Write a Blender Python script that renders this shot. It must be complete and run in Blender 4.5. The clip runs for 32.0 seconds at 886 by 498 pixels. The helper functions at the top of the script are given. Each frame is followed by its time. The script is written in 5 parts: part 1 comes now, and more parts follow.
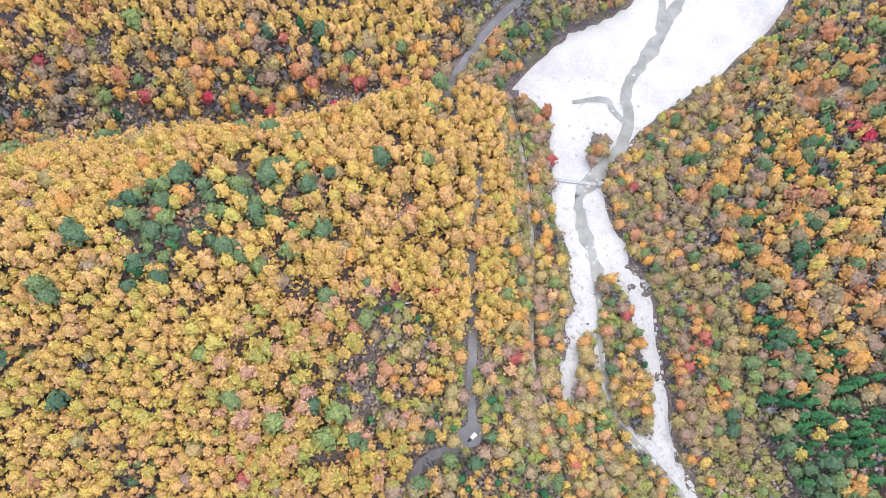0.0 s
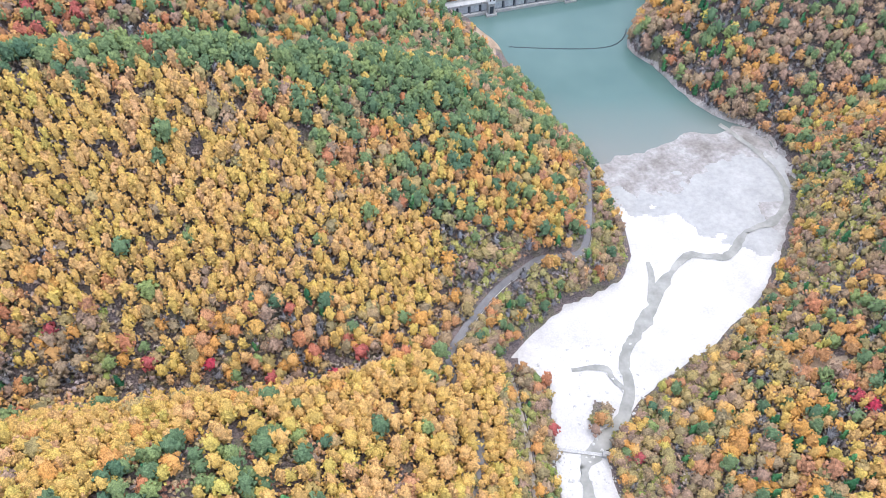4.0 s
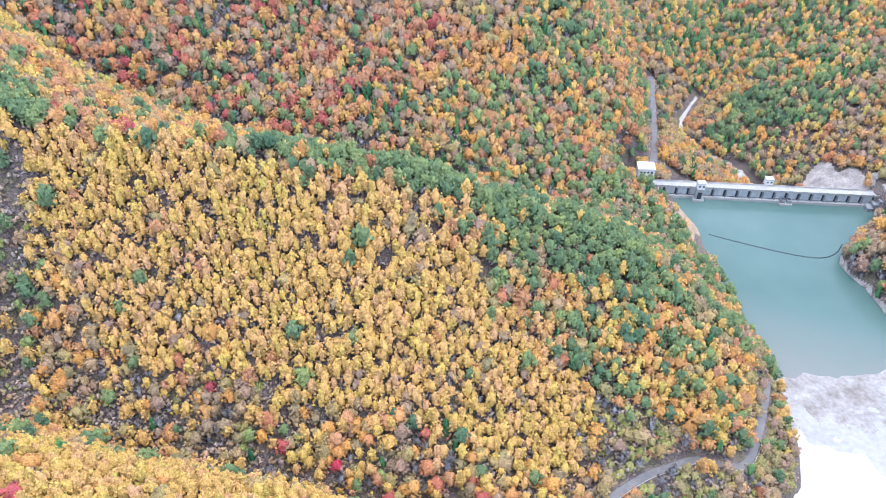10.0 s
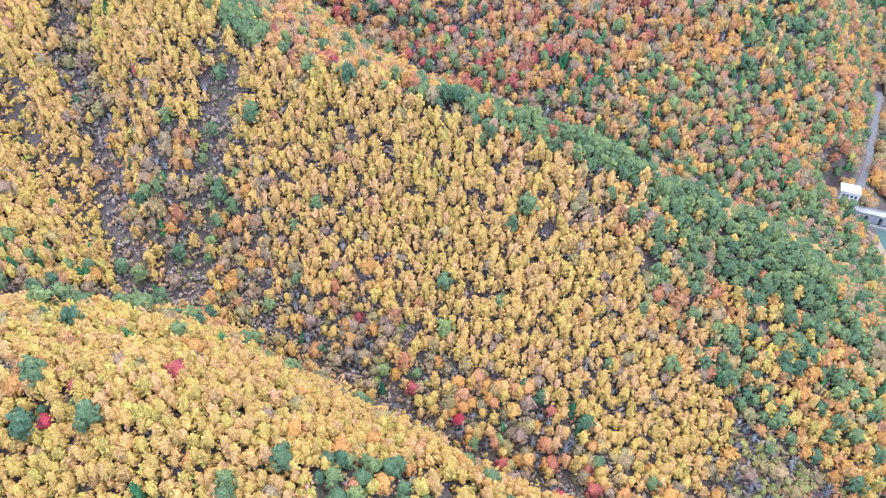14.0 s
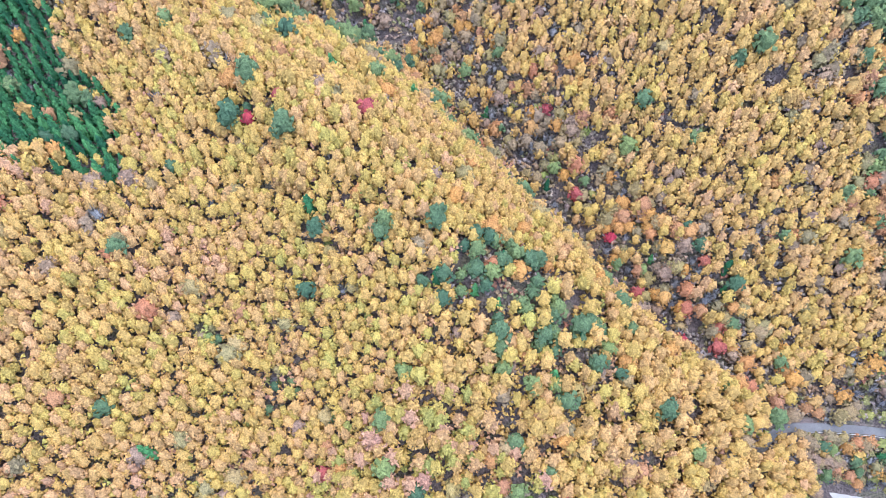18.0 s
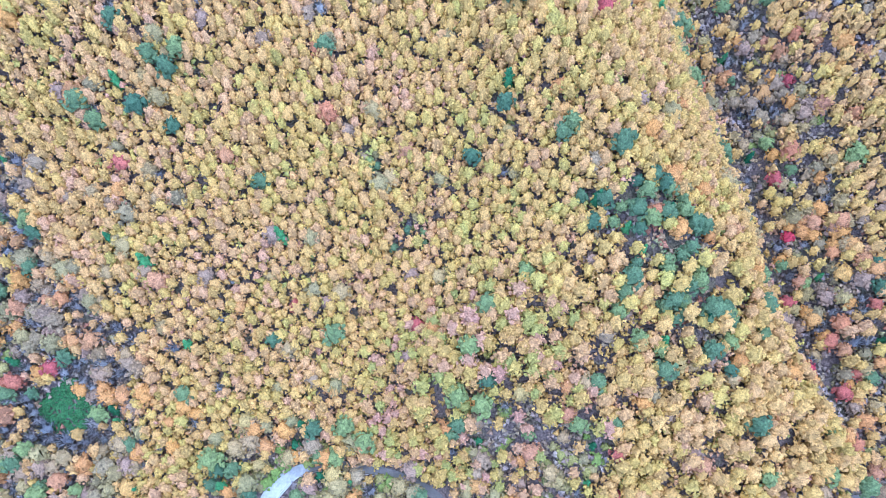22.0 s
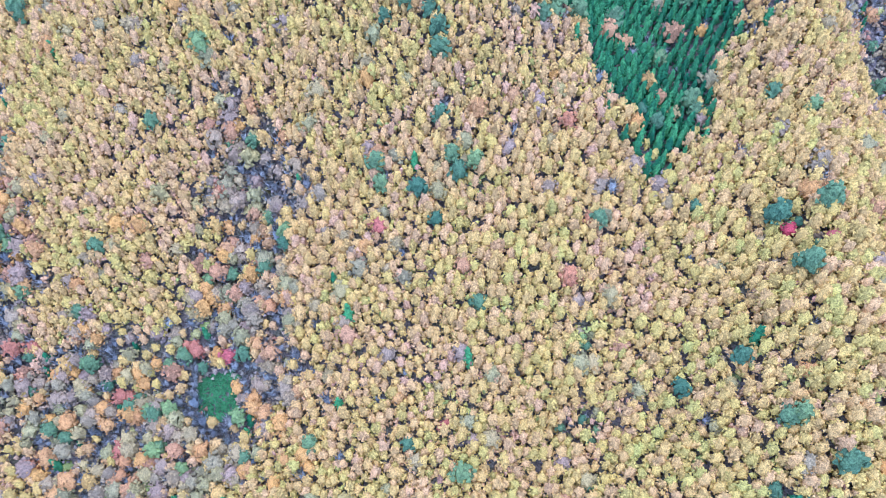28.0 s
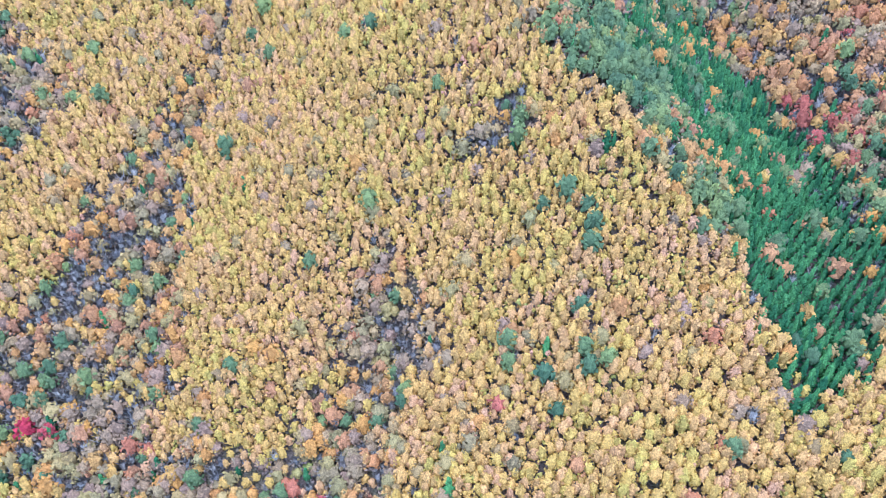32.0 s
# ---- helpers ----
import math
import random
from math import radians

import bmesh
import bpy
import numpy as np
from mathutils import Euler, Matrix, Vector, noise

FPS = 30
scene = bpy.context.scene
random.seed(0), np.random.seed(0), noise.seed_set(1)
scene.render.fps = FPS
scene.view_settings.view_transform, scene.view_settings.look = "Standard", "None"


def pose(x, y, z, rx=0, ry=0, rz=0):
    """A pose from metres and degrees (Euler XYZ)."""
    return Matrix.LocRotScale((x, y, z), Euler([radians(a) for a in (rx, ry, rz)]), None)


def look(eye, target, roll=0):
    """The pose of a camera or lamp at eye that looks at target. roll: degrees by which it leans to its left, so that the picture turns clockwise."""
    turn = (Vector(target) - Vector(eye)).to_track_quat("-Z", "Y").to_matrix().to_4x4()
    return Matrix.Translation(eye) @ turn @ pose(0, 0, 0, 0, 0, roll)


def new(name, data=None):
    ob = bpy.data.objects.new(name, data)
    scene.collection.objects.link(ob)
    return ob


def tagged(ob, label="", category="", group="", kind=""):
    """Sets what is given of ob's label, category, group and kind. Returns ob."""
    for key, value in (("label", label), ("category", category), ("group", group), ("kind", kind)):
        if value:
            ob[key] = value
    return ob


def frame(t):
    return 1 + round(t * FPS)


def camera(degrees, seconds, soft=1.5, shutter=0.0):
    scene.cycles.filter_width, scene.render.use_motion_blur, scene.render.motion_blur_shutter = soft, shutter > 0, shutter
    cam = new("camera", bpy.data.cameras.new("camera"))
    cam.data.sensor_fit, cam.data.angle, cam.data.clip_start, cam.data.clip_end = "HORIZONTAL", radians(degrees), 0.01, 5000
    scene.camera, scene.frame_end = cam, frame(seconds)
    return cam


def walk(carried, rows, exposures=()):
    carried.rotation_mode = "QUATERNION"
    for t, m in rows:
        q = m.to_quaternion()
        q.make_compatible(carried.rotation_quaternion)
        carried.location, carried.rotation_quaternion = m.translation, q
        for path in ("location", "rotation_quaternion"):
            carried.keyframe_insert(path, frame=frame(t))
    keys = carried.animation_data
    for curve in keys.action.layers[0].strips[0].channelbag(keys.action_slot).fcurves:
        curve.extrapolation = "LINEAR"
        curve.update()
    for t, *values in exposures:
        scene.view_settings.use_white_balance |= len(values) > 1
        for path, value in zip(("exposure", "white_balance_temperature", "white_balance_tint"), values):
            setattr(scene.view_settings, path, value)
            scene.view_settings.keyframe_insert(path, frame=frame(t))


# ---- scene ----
cam = camera(62.52, 32.0, soft=0.5)
PATH = [
    (0.0, -2.21, -73.55, 0.47),
    (0.5, -2.21, -71.04, 0.47),
    (1.0, -2.17, -68.33, 0.47),
    (1.5, -2.11, -65.55, 0.47),
    (2.0, -2.11, -62.78, 0.45),
    (2.5, -2.09, -60.08, 0.45),
    (3.0, -2.10, -57.41, 0.44),
    (3.5, -2.08, -54.87, 0.42),
    (5.5, -1.95, -48.20, 0.39),
    (6.0, -0.61, -46.77, 0.36),
    (6.5, 1.41, -45.33, 0.31),
    (7.0, 3.49, -43.88, 0.25),
    (7.5, 5.37, -42.47, 0.13),
    (8.0, 6.66, -41.40, 0.08),
    (8.5, 9.04, -41.09, 0.04),
    (9.0, 12.02, -41.12, -0.07),
    (9.5, 14.85, -41.17, -0.13),
    (10.0, 17.59, -41.22, -0.14),
    (10.5, 20.63, -41.29, -0.21),
    (11.0, 23.59, -41.39, -0.29),
    (11.5, 26.23, -41.47, -0.30),
    (12.0, 28.49, -41.56, -0.34),
    (12.5, 30.18, -41.81, -0.38),
    (13.0, 31.39, -42.32, -0.40),
    (13.5, 32.74, -43.09, -0.37),
    (15.5, 42.22, -47.34, -0.29),
    (16.0, 44.36, -49.63, -0.30),
    (16.5, 46.97, -52.20, -0.30),
    (17.0, 50.20, -54.90, -0.33),
    (17.5, 53.57, -57.61, -0.38),
    (18.0, 56.88, -60.34, -0.40),
    (18.5, 60.28, -63.09, -0.44),
    (19.0, 63.96, -65.85, -0.44),
    (19.5, 67.99, -67.90, -0.41),
    (20.0, 71.94, -68.60, -0.30),
    (20.5, 75.31, -68.71, -0.30),
    (21.0, 77.75, -68.85, -0.26),
    (21.5, 80.72, -68.95, -0.24),
    (22.0, 84.07, -69.10, -0.19),
    (22.5, 87.51, -69.21, -0.10),
    (23.0, 90.88, -69.33, 0.06),
    (23.5, 94.39, -69.41, 0.16),
    (24.0, 98.02, -69.25, 0.24),
    (24.5, 102.13, -68.50, 0.31),
    (25.0, 105.50, -67.18, 0.35),
    (25.5, 107.54, -65.62, 0.38),
    (27.5, 115.58, -58.32, 0.46),
    (28.0, 117.93, -56.55, 0.52),
    (28.5, 120.80, -54.80, 0.57),
    (29.0, 123.11, -53.05, 0.63),
    (29.5, 124.95, -51.34, 0.68),
    (30.0, 126.89, -49.62, 0.71),
    (30.5, 128.86, -47.89, 0.77),
    (31.0, 130.56, -46.09, 0.95),
    (31.5, 132.01, -44.30, 0.95),
    (32.0, 133.20, -42.45, 0.96),
]
EYE = (0.0, 0.0, 340.0)
EXPOSURES = [(0, 1.16, 6400, 10), (6, 1.36, 6200, 10), (12, 1.5, 5850, 11), (18.5, 1.36, 5450, 10), (20.5, 1.36, 4750, 11), (29, 1.37, 4500, 10.5), (31, 1.38, 4750, 9.5), (32, 1.4, 5050, 8.5)]
walk(cam, [(t, pose(*EYE, 90 + pitch, roll, yaw)) for t, yaw, pitch, roll in PATH], EXPOSURES)

# ---- the lie of the land: valley floors and crests in plan (x, y, height) ----
VALLEYS = {
    "gully_between_hills": [(14, 190, 17), (-25, 168, 22), (-73, 156, 29), (-136, 145, 40), (-190, 136, 50), (-246, 130, 66), (-330, 130, 95), (-430, 150, 150)],
    "gully_behind_second_hill": [(40, 448, 6), (-10, 412, 20), (-60, 392, 30), (-120, 370, 42), (-220, 350, 62), (-320, 345, 85), (-450, 350, 150)],
    "gully_behind_near_hill": [(-240, 130, 66), (-262, 108, 74), (-280, 84, 86), (-298, 58, 100), (-325, 36, 122), (-360, 30, 150)],
    "first_ravine": [(-240, 130, 66), (-254, 150, 76), (-262, 176, 101), (-272, 200, 134)],
    "second_ravine": [(-262, 112, 74), (-290, 136, 86), (-322, 158, 110), (-366, 182, 146)],
    "outer_draw": [(50, -190, 16), (-16, -221, 45), (-54, -244, 60), (-102, -288, 90), (-163, -336, 125), (-219, -376, 160), (-290, -450, 200)],
    "inner_draw": [(20, -165, 18), (-25, -165, 32), (-83, -158, 48), (-120, -162, 70), (-161, -178, 102), (-196, -192, 136), (-228, -196, 166)],
    "slope_fold": [(-30, -20, 27), (-90, -2, 50), (-122, -4, 68), (-176, -7, 97), (-196, -8, 111)],
    "plantation_hollow": [(-206, -6, 112), (-250, -20, 112), (-300, -50, 118), (-350, -110, 132), (-400, -190, 150)],
    "side_valley_east": [(228, 338, 3), (300, 350, 30), (400, 360, 75), (560, 380, 130)],
    "lower_river": [(112, 540, -34), (91, 575, -33), (61, 594, -32), (30, 629, -31), (46, 697, -30), (62, 790, -20), (40, 900, -5), (60, 1090, 10)],
}
RIDGES = {
    "near_hill": [(-2, 172, 25), (-30, 153, 44), (-62, 134, 68), (-106, 121, 88), (-140, 108, 99), (-180, 99, 108), (-215, 88, 111), (-245, 62, 123), (-264, 24, 133), (-300, 8, 155)],
    "near_hill_top": [(-40, 110, 62), (-70, 98, 83), (-112, 84, 107), (-142, 70, 119), (-178, 62, 127), (-208, 48, 132), (-226, 28, 131)],
    "cone_hill": [(-197, -9, 109), (-212, -34, 123), (-226, -71, 145), (-246, -129, 171), (-257, -184, 194), (-300, -260, 226), (-380, -350, 260)],
    "cone_spur": [(-236, -100, 166), (-150, -92, 104), (-85, -85, 63), (-36, -74, 29)],
    "middle_spur": [(-300, -290, 225), (-190, -255, 150), (-120, -218, 98), (-60, -197, 57)],
    "outer_hill": [(30, -262, 35), (-60, -345, 100), (-112, -437, 152), (-200, -540, 220)],
    "second_hill": [(84, 303, 24), (72, 312, 32), (40, 330, 52), (-8, 323, 81), (-60, 300, 107), (-110, 280, 131), (-156, 260, 142), (-205, 238, 150), (-260, 222, 158), (-340, 205, 185), (-450, 230, 225)],
    "ravine_spur": [(-258, 134, 78), (-282, 162, 124), (-308, 188, 164)],
    "west_spur": [(-300, 128, 98), (-350, 140, 138), (-410, 160, 180)],
    "back_spur": [(-450, 290, 205), (-318, 288, 140), (-239, 284, 124), (-205, 292, 104)],
    "third_hill": [(-2, 490, 22), (-20, 515, 52), (-60, 570, 98), (-150, 630, 168), (-260, 640, 215), (-400, 580, 250), (-560, 520, 280)],
    "far_left": [(-90, 700, 70), (-120, 800, 120), (-200, 900, 190)],
    "beyond_dam": [(84, 645, -12), (130, 648, 20), (200, 655, 45), (300, 680, 88), (420, 700, 135), (560, 720, 180)],
    "east_abutment": [(186, 517, 16), (212, 525, 42), (250, 530, 70), (330, 525, 112), (460, 510, 165)],
    "east_nose": [(160, 438, 14), (195, 440, 42), (260, 450, 82), (350, 460, 122), (460, 470, 160)],
    "east_slope": [(262, 300, 45), (290, 250, 85), (270, 160, 98), (258, 80, 100), (250, 0, 102), (250, -120, 105), (260, -260, 120)],
    "far_ridge": [(40, 1010, 60), (180, 960, 120), (360, 900, 170), (560, 860, 200)],
    "west_side": [(-430, 20, 215), (-480, -120, 235), (-560, -260, 270)],
}
# river flat: y, left bank x, right bank x, bed height
FLAT = [(-320, 122, 150, 22), (-120, 108, 128, 15), (-17, 72, 107, 12), (6, 62, 99, 11), (24, 46, 99, 10), (48, 53, 99, 9), (74, 57, 97, 8), (104, 55, 85, 6),
        (132, 54, 80, 4.5), (150, 56, 97, 3.8), (169, 55, 121, 3), (179, 35, 139, 2.6), (193, 44, 158, 2.2), (216, 70, 184, 1.6), (231, 105, 195, 1.2),
        (250, 113, 206, 0.9), (277, 112, 219, 0.6), (307, 106, 227, 0.2), (321, 100, 231, -0.3), (334, 93, 225, -1.0), (348, 88, 218, -1.8)]
LAKE = [(363, 84, 195, -2.5), (380, 79, 178, -3.5), (420, 77, 160, -5), (440, 73, 144, -6), (464, 61, 152, -8), (480, 45, 164, -9), (520, 24, 184, -10)]
ROADS = {
    "asphalt_road": [(95, 300, 18), (93, 277, 18), (88, 250, 18), (84, 240, 18.5), (78, 236, 19), (60, 236, 20), (48, 226, 20.5), (36, 217, 21.5), (22, 199, 23.5), (12, 184, 24), (6, 174, 24), (9, 158, 24.5), (19, 140, 25.5), (20, 126, 26), (15, 108, 27), (13, 84, 27.5), (13, 56, 27), (10, 28, 26)],
    "lot_road": [(10, 28, 26), (11, 16, 26), (6, 6, 26), (-6, 5, 26), (-13, -1, 26.5), (-18, -8, 26.5), (-22, -16, 26.5), (-26, -28, 27), (-29, -43, 27), (-29, -51, 27), (-27, -58, 27), (-22, -65, 27), (-15, -70, 27), (-7, -75, 27), (2, -84, 26.5), (10, -100, 26), (16, -130, 25)],
    "gravel_track": [(37, 177, 5), (39, 165, 8), (41, 150, 10), (43, 127, 11), (43, 101, 12), (42, 76, 13.5), (39, 55, 14.5), (38, 42, 15), (44, 20, 14), (48, 3, 14), (53, -15, 14), (58, -60, 15)],
    "dam_road": [(12, 486, 10), (15, 512, 8), (9, 577, 4), (3, 630, 2), (-2, 672, 1)],
}
STEP = 8.0
X0, Y0, NX, NY = -760.0, -680.0, 191, 231


def dense(line, gap=3.0):
    """Points at even steps along a line of points."""
    line = np.array(line, float)
    far = np.r_[0, np.cumsum(np.linalg.norm(np.diff(line[:, :2], axis=0), axis=1))]
    s = np.linspace(0, far[-1], max(2, int(far[-1] / gap) + 1))
    return np.stack([np.interp(s, far, line[:, n]) for n in range(line.shape[1])], 1)


def smooth_line(line, gap=2.0, times=3):
    """The same with its corners cut round."""
    line = np.array(line, float)
    for _ in range(times):
        cut = np.stack([line[:-1] * 0.75 + line[1:] * 0.25, line[:-1] * 0.25 + line[1:] * 0.75], 1).reshape(-1, line.shape[1])
        line = np.r_[line[:1], cut, line[-1:]]
    return dense(line, gap)


def banks(y, rows):
    rows = np.array(rows, float)
    return [np.interp(y, rows[:, 0], rows[:, n]) for n in (1, 2, 3)]


def ripple(x, y, scale, seed=0):
    """Smooth value noise, about -1 to 1."""
    u, v = np.asarray(x) / scale + 1000.5, np.asarray(y) / scale + 1000.5
    i, j = np.floor(u).astype(np.int64), np.floor(v).astype(np.int64)
    a, b = u - i, v - j
    a, b = a * a * (3 - 2 * a), b * b * (3 - 2 * b)

    def corner(p, q):
        h = (p * 374761393 + q * 668265263 + seed * 974711) & 0xFFFFFFFF
        h = ((h ^ (h >> 13)) * 1274126177) & 0xFFFFFFFF
        return ((h ^ (h >> 16)) & 0xFFFF) / 32767.5 - 1

    return (corner(i, j) * (1 - a) + corner(i + 1, j) * a) * (1 - b) + (corner(i, j + 1) * (1 - a) + corner(i + 1, j + 1) * a) * b


def lay_land():
    """Heights on a grid: held at floors and crests, stretched like a skin between them."""
    gx, gy = X0 + STEP * np.arange(NX), Y0 + STEP * np.arange(NY)
    total, count = np.zeros((NY, NX)), np.zeros((NY, NX))

    def pin(p):
        i, j = np.round((p[:, 1] - Y0) / STEP).astype(int), np.round((p[:, 0] - X0) / STEP).astype(int)
        ok = (i >= 0) & (i < NY) & (j >= 0) & (j < NX)
        np.add.at(total, (i[ok], j[ok]), p[ok, 2])
        np.add.at(count, (i[ok], j[ok]), 1)

    for line in [*VALLEYS.values(), *RIDGES.values(), *list(ROADS.values())]:
        pin(dense(line))
    ys, xs = np.meshgrid(gy, gx, indexing="ij")
    left, right, bed = banks(ys, FLAT + LAKE)
    river = (xs >= left) & (xs <= right) & (ys > -330) & (ys < 512)
    held = count > 0
    z = np.where(held, total / np.maximum(count, 1), 0)
    z, held = np.where(river, bed, z), held | river
    edge = np.zeros_like(held)
    edge[[0, -1]], edge[:, [0, -1]] = True, True
    z = np.where(edge & ~held, 190 + 60 * ripple(xs, ys, 300, 5), z)
    held |= edge
    out = np.where(held, z, 80.0)
    for jump in (16, 8, 4, 2, 1):
        for _ in range(260 if jump > 1 else 500):
            p = np.pad(out, jump, mode="edge")
            n = (p[2 * jump:, jump:-jump] + p[:-2 * jump, jump:-jump] + p[jump:-jump, 2 * jump:] + p[jump:-jump, :-2 * jump]) / 4
            out = np.where(held, z, n)
    for _ in range(2):
        p = np.pad(out, 1, mode="edge")
        soft = (p[2:, 1:-1] + p[:-2, 1:-1] + p[1:-1, 2:] + p[1:-1, :-2]) / 8 + out / 2
        out = np.where(river, out, soft)
    return out


LAND = lay_land()


def on_grid(grid, x, y):
    u = np.clip((np.asarray(x, float) - X0) / STEP, 0, NX - 1.001)
    v = np.clip((np.asarray(y, float) - Y0) / STEP, 0, NY - 1.001)
    i, j = v.astype(int), u.astype(int)
    a, b = u - j, v - i
    return (grid[i, j] * (1 - a) + grid[i, j + 1] * a) * (1 - b) + (grid[i + 1, j] * (1 - a) + grid[i + 1, j + 1] * a) * b


ROAD_LINES = {name: smooth_line(line) for name, line in ROADS.items()}
ROAD_POINTS = np.concatenate(list(ROAD_LINES.values()))


def near_road(x, y):
    """Distance to the nearest road's middle and its height there."""
    x, y = np.asarray(x, float).ravel(), np.asarray(y, float).ravel()
    best, high = np.full(x.shape, 1e9), np.zeros(x.shape)
    for px, py, pz in ROAD_POINTS:
        d = np.hypot(x - px, y - py)
        near = d < best
        best, high = np.where(near, d, best), np.where(near, pz, high)
    return best, high


def flat_depth(x, y):
    """How far inside the river flat and the lake a point lies (negative: outside)."""
    left, right, _ = banks(y, FLAT + LAKE)
    wobble = 2.2 * ripple(x, y, 9, 3) + 1.2 * ripple(x, y, 4, 4)
    return np.minimum(np.asarray(x) - left, right - np.asarray(x)) + wobble


def ground(x, y):
    """Height of the ground."""
    x, y = np.asarray(x, float), np.asarray(y, float)
    z = on_grid(LAND, x, y)
    left, right, bed = banks(y, FLAT + LAKE)
    inside = flat_depth(x, y)
    fade = np.clip(-inside / 30, 0, 1)
    z = z + fade * (4.2 * ripple(x, y, 46, 1) + 2.0 * ripple(x, y, 19, 2))
    river = (y > -330) & (y < 514)
    t = np.clip((inside + 3) / 6, 0, 1)
    z = np.where(river, z * (1 - t) + bed * t, z)
    # the levelled yard beside the dam
    t = np.clip((22 - np.hypot(x - 3, y - 485)) / 8, 0, 1)
    return z * (1 - t) + 8.9 * t

# ---- light: an overcast autumn day ----
world = bpy.data.worlds.new("sky")
scene.world = world
world.use_nodes = True
wn = world.node_tree
sky = wn.nodes.new("ShaderNodeTexSky")
sky.sky_type, sky.sun_disc = "NISHITA", False
sky.sun_elevation, sky.sun_rotation = radians(85), radians(51)
sky.air_density, sky.dust_density = 1.0, 3.0
wn.links.new(sky.outputs[0], wn.nodes["Background"].inputs[0])
wn.nodes["Background"].inputs[1].default_value = 0.15
sun_data = bpy.data.lights.new("sun", "SUN")
sun_data.energy, sun_data.angle, sun_data.color = 0.9, radians(150), (1.0, 0.96, 0.92)
sun = new("sun", sun_data)
sun.matrix_world = look((15, 12, 600), (0, 0, 370))

# ---- materials ----
def nodes_of(name, rough=0.8, metal=0.0):
    m = bpy.data.materials.new(name)
    m.use_nodes = True
    b = m.node_tree.nodes["Principled BSDF"]
    b.inputs["Roughness"].default_value, b.inputs["Metallic"].default_value = rough, metal
    b.inputs["Specular IOR Level"].default_value = 0.25
    return m, m.node_tree, b


def ramp(nt, stops):
    r = nt.nodes.new("ShaderNodeValToRGB")
    while len(r.color_ramp.elements) < len(stops):
        r.color_ramp.elements.new(0.5)
    for e, (p, c) in zip(r.color_ramp.elements, stops):
        e.position, e.color = p, (*c, 1)
    return r


def noisy(nt, scale, detail=3.0, rough=0.6):
    tc = nt.nodes.new("ShaderNodeTexCoord")
    n = nt.nodes.new("ShaderNodeTexNoise")
    n.inputs["Scale"].default_value, n.inputs["Detail"].default_value, n.inputs["Roughness"].default_value = scale, detail, rough
    nt.links.new(tc.outputs["Object"], n.inputs["Vector"])
    return n


def mixed(nt, kind, fac, a, b):
    m = nt.nodes.new("ShaderNodeMix")
    m.data_type, m.blend_type = "RGBA", kind
    for socket, v in ((m.inputs[0], fac), (m.inputs[6], a), (m.inputs[7], b)):
        if isinstance(v, (int, float)):
            socket.default_value = v
        elif isinstance(v, tuple):
            socket.default_value = (*v, 1)
        else:
            nt.links.new(v, socket)
    return m.outputs[2]


def bumped(nt, b, source, strength, distance):
    n = nt.nodes.new("ShaderNodeBump")
    n.inputs["Strength"].default_value, n.inputs["Distance"].default_value = strength, distance
    nt.links.new(source, n.inputs["Height"])
    nt.links.new(n.outputs[0], b.inputs["Normal"])


def surface(name, stops, scale, fine, rough=0.85, bump=0.3, dist=0.05, metal=0.0, detail=4.0, contrast=0.35):
    """A two-scale surface: broad patches by a ramp, fine grain over it, relief."""
    m, nt, b = nodes_of(name, rough, metal)
    broad, grain = noisy(nt, scale, detail), noisy(nt, fine, 3.0)
    r = ramp(nt, stops)
    nt.links.new(broad.outputs["Fac"], r.inputs[0])
    g = ramp(nt, [(0.3, (1 - contrast,) * 3), (0.7, (1 + contrast * 0.6,) * 3)])
    nt.links.new(grain.outputs["Fac"], g.inputs[0])
    nt.links.new(mixed(nt, "MULTIPLY", 1.0, r.outputs[0], g.outputs[0]), b.inputs["Base Color"])
    bumped(nt, b, grain.outputs["Fac"], bump, dist)
    return m


def leaf_material(name, stops, single):
    """Leaves: each tree takes its own tone from the ramp, each spray of leaves varies a little, with a fine speckle."""
    m, nt, b = nodes_of(name, 0.85)
    b.inputs["Specular IOR Level"].default_value = 0.03
    if single:
        tone = nt.nodes.new("ShaderNodeObjectInfo").outputs["Random"]
    else:
        a = nt.nodes.new("ShaderNodeAttribute")
        a.attribute_name = "tone"
        tone = a.outputs["Fac"]
    r = ramp(nt, stops)
    nt.links.new(tone, r.inputs[0])
    island = nt.nodes.new("ShaderNodeNewGeometry")
    v = ramp(nt, [(0.0, (0.66, 0.66, 0.70)), (0.45, (1.0, 1.0, 1.0)), (1.0, (1.25, 1.23, 1.20))])
    nt.links.new(island.outputs["Random Per Island"], v.inputs[0])
    speck = noisy(nt, 2.3, 3.0, 0.7)
    s = ramp(nt, [(0.38, (0.52, 0.54, 0.55)), (0.58, (1.20, 1.19, 1.17))])
    nt.links.new(speck.outputs["Fac"], s.inputs[0])
    c = mixed(nt, "MULTIPLY", 1.0, mixed(nt, "MULTIPLY", 1.0, r.outputs[0], v.outputs[0]), s.outputs[0])
    nt.links.new(c, b.inputs["Base Color"])
    bumped(nt, b, speck.outputs["Fac"], 0.4, 0.35)
    return m


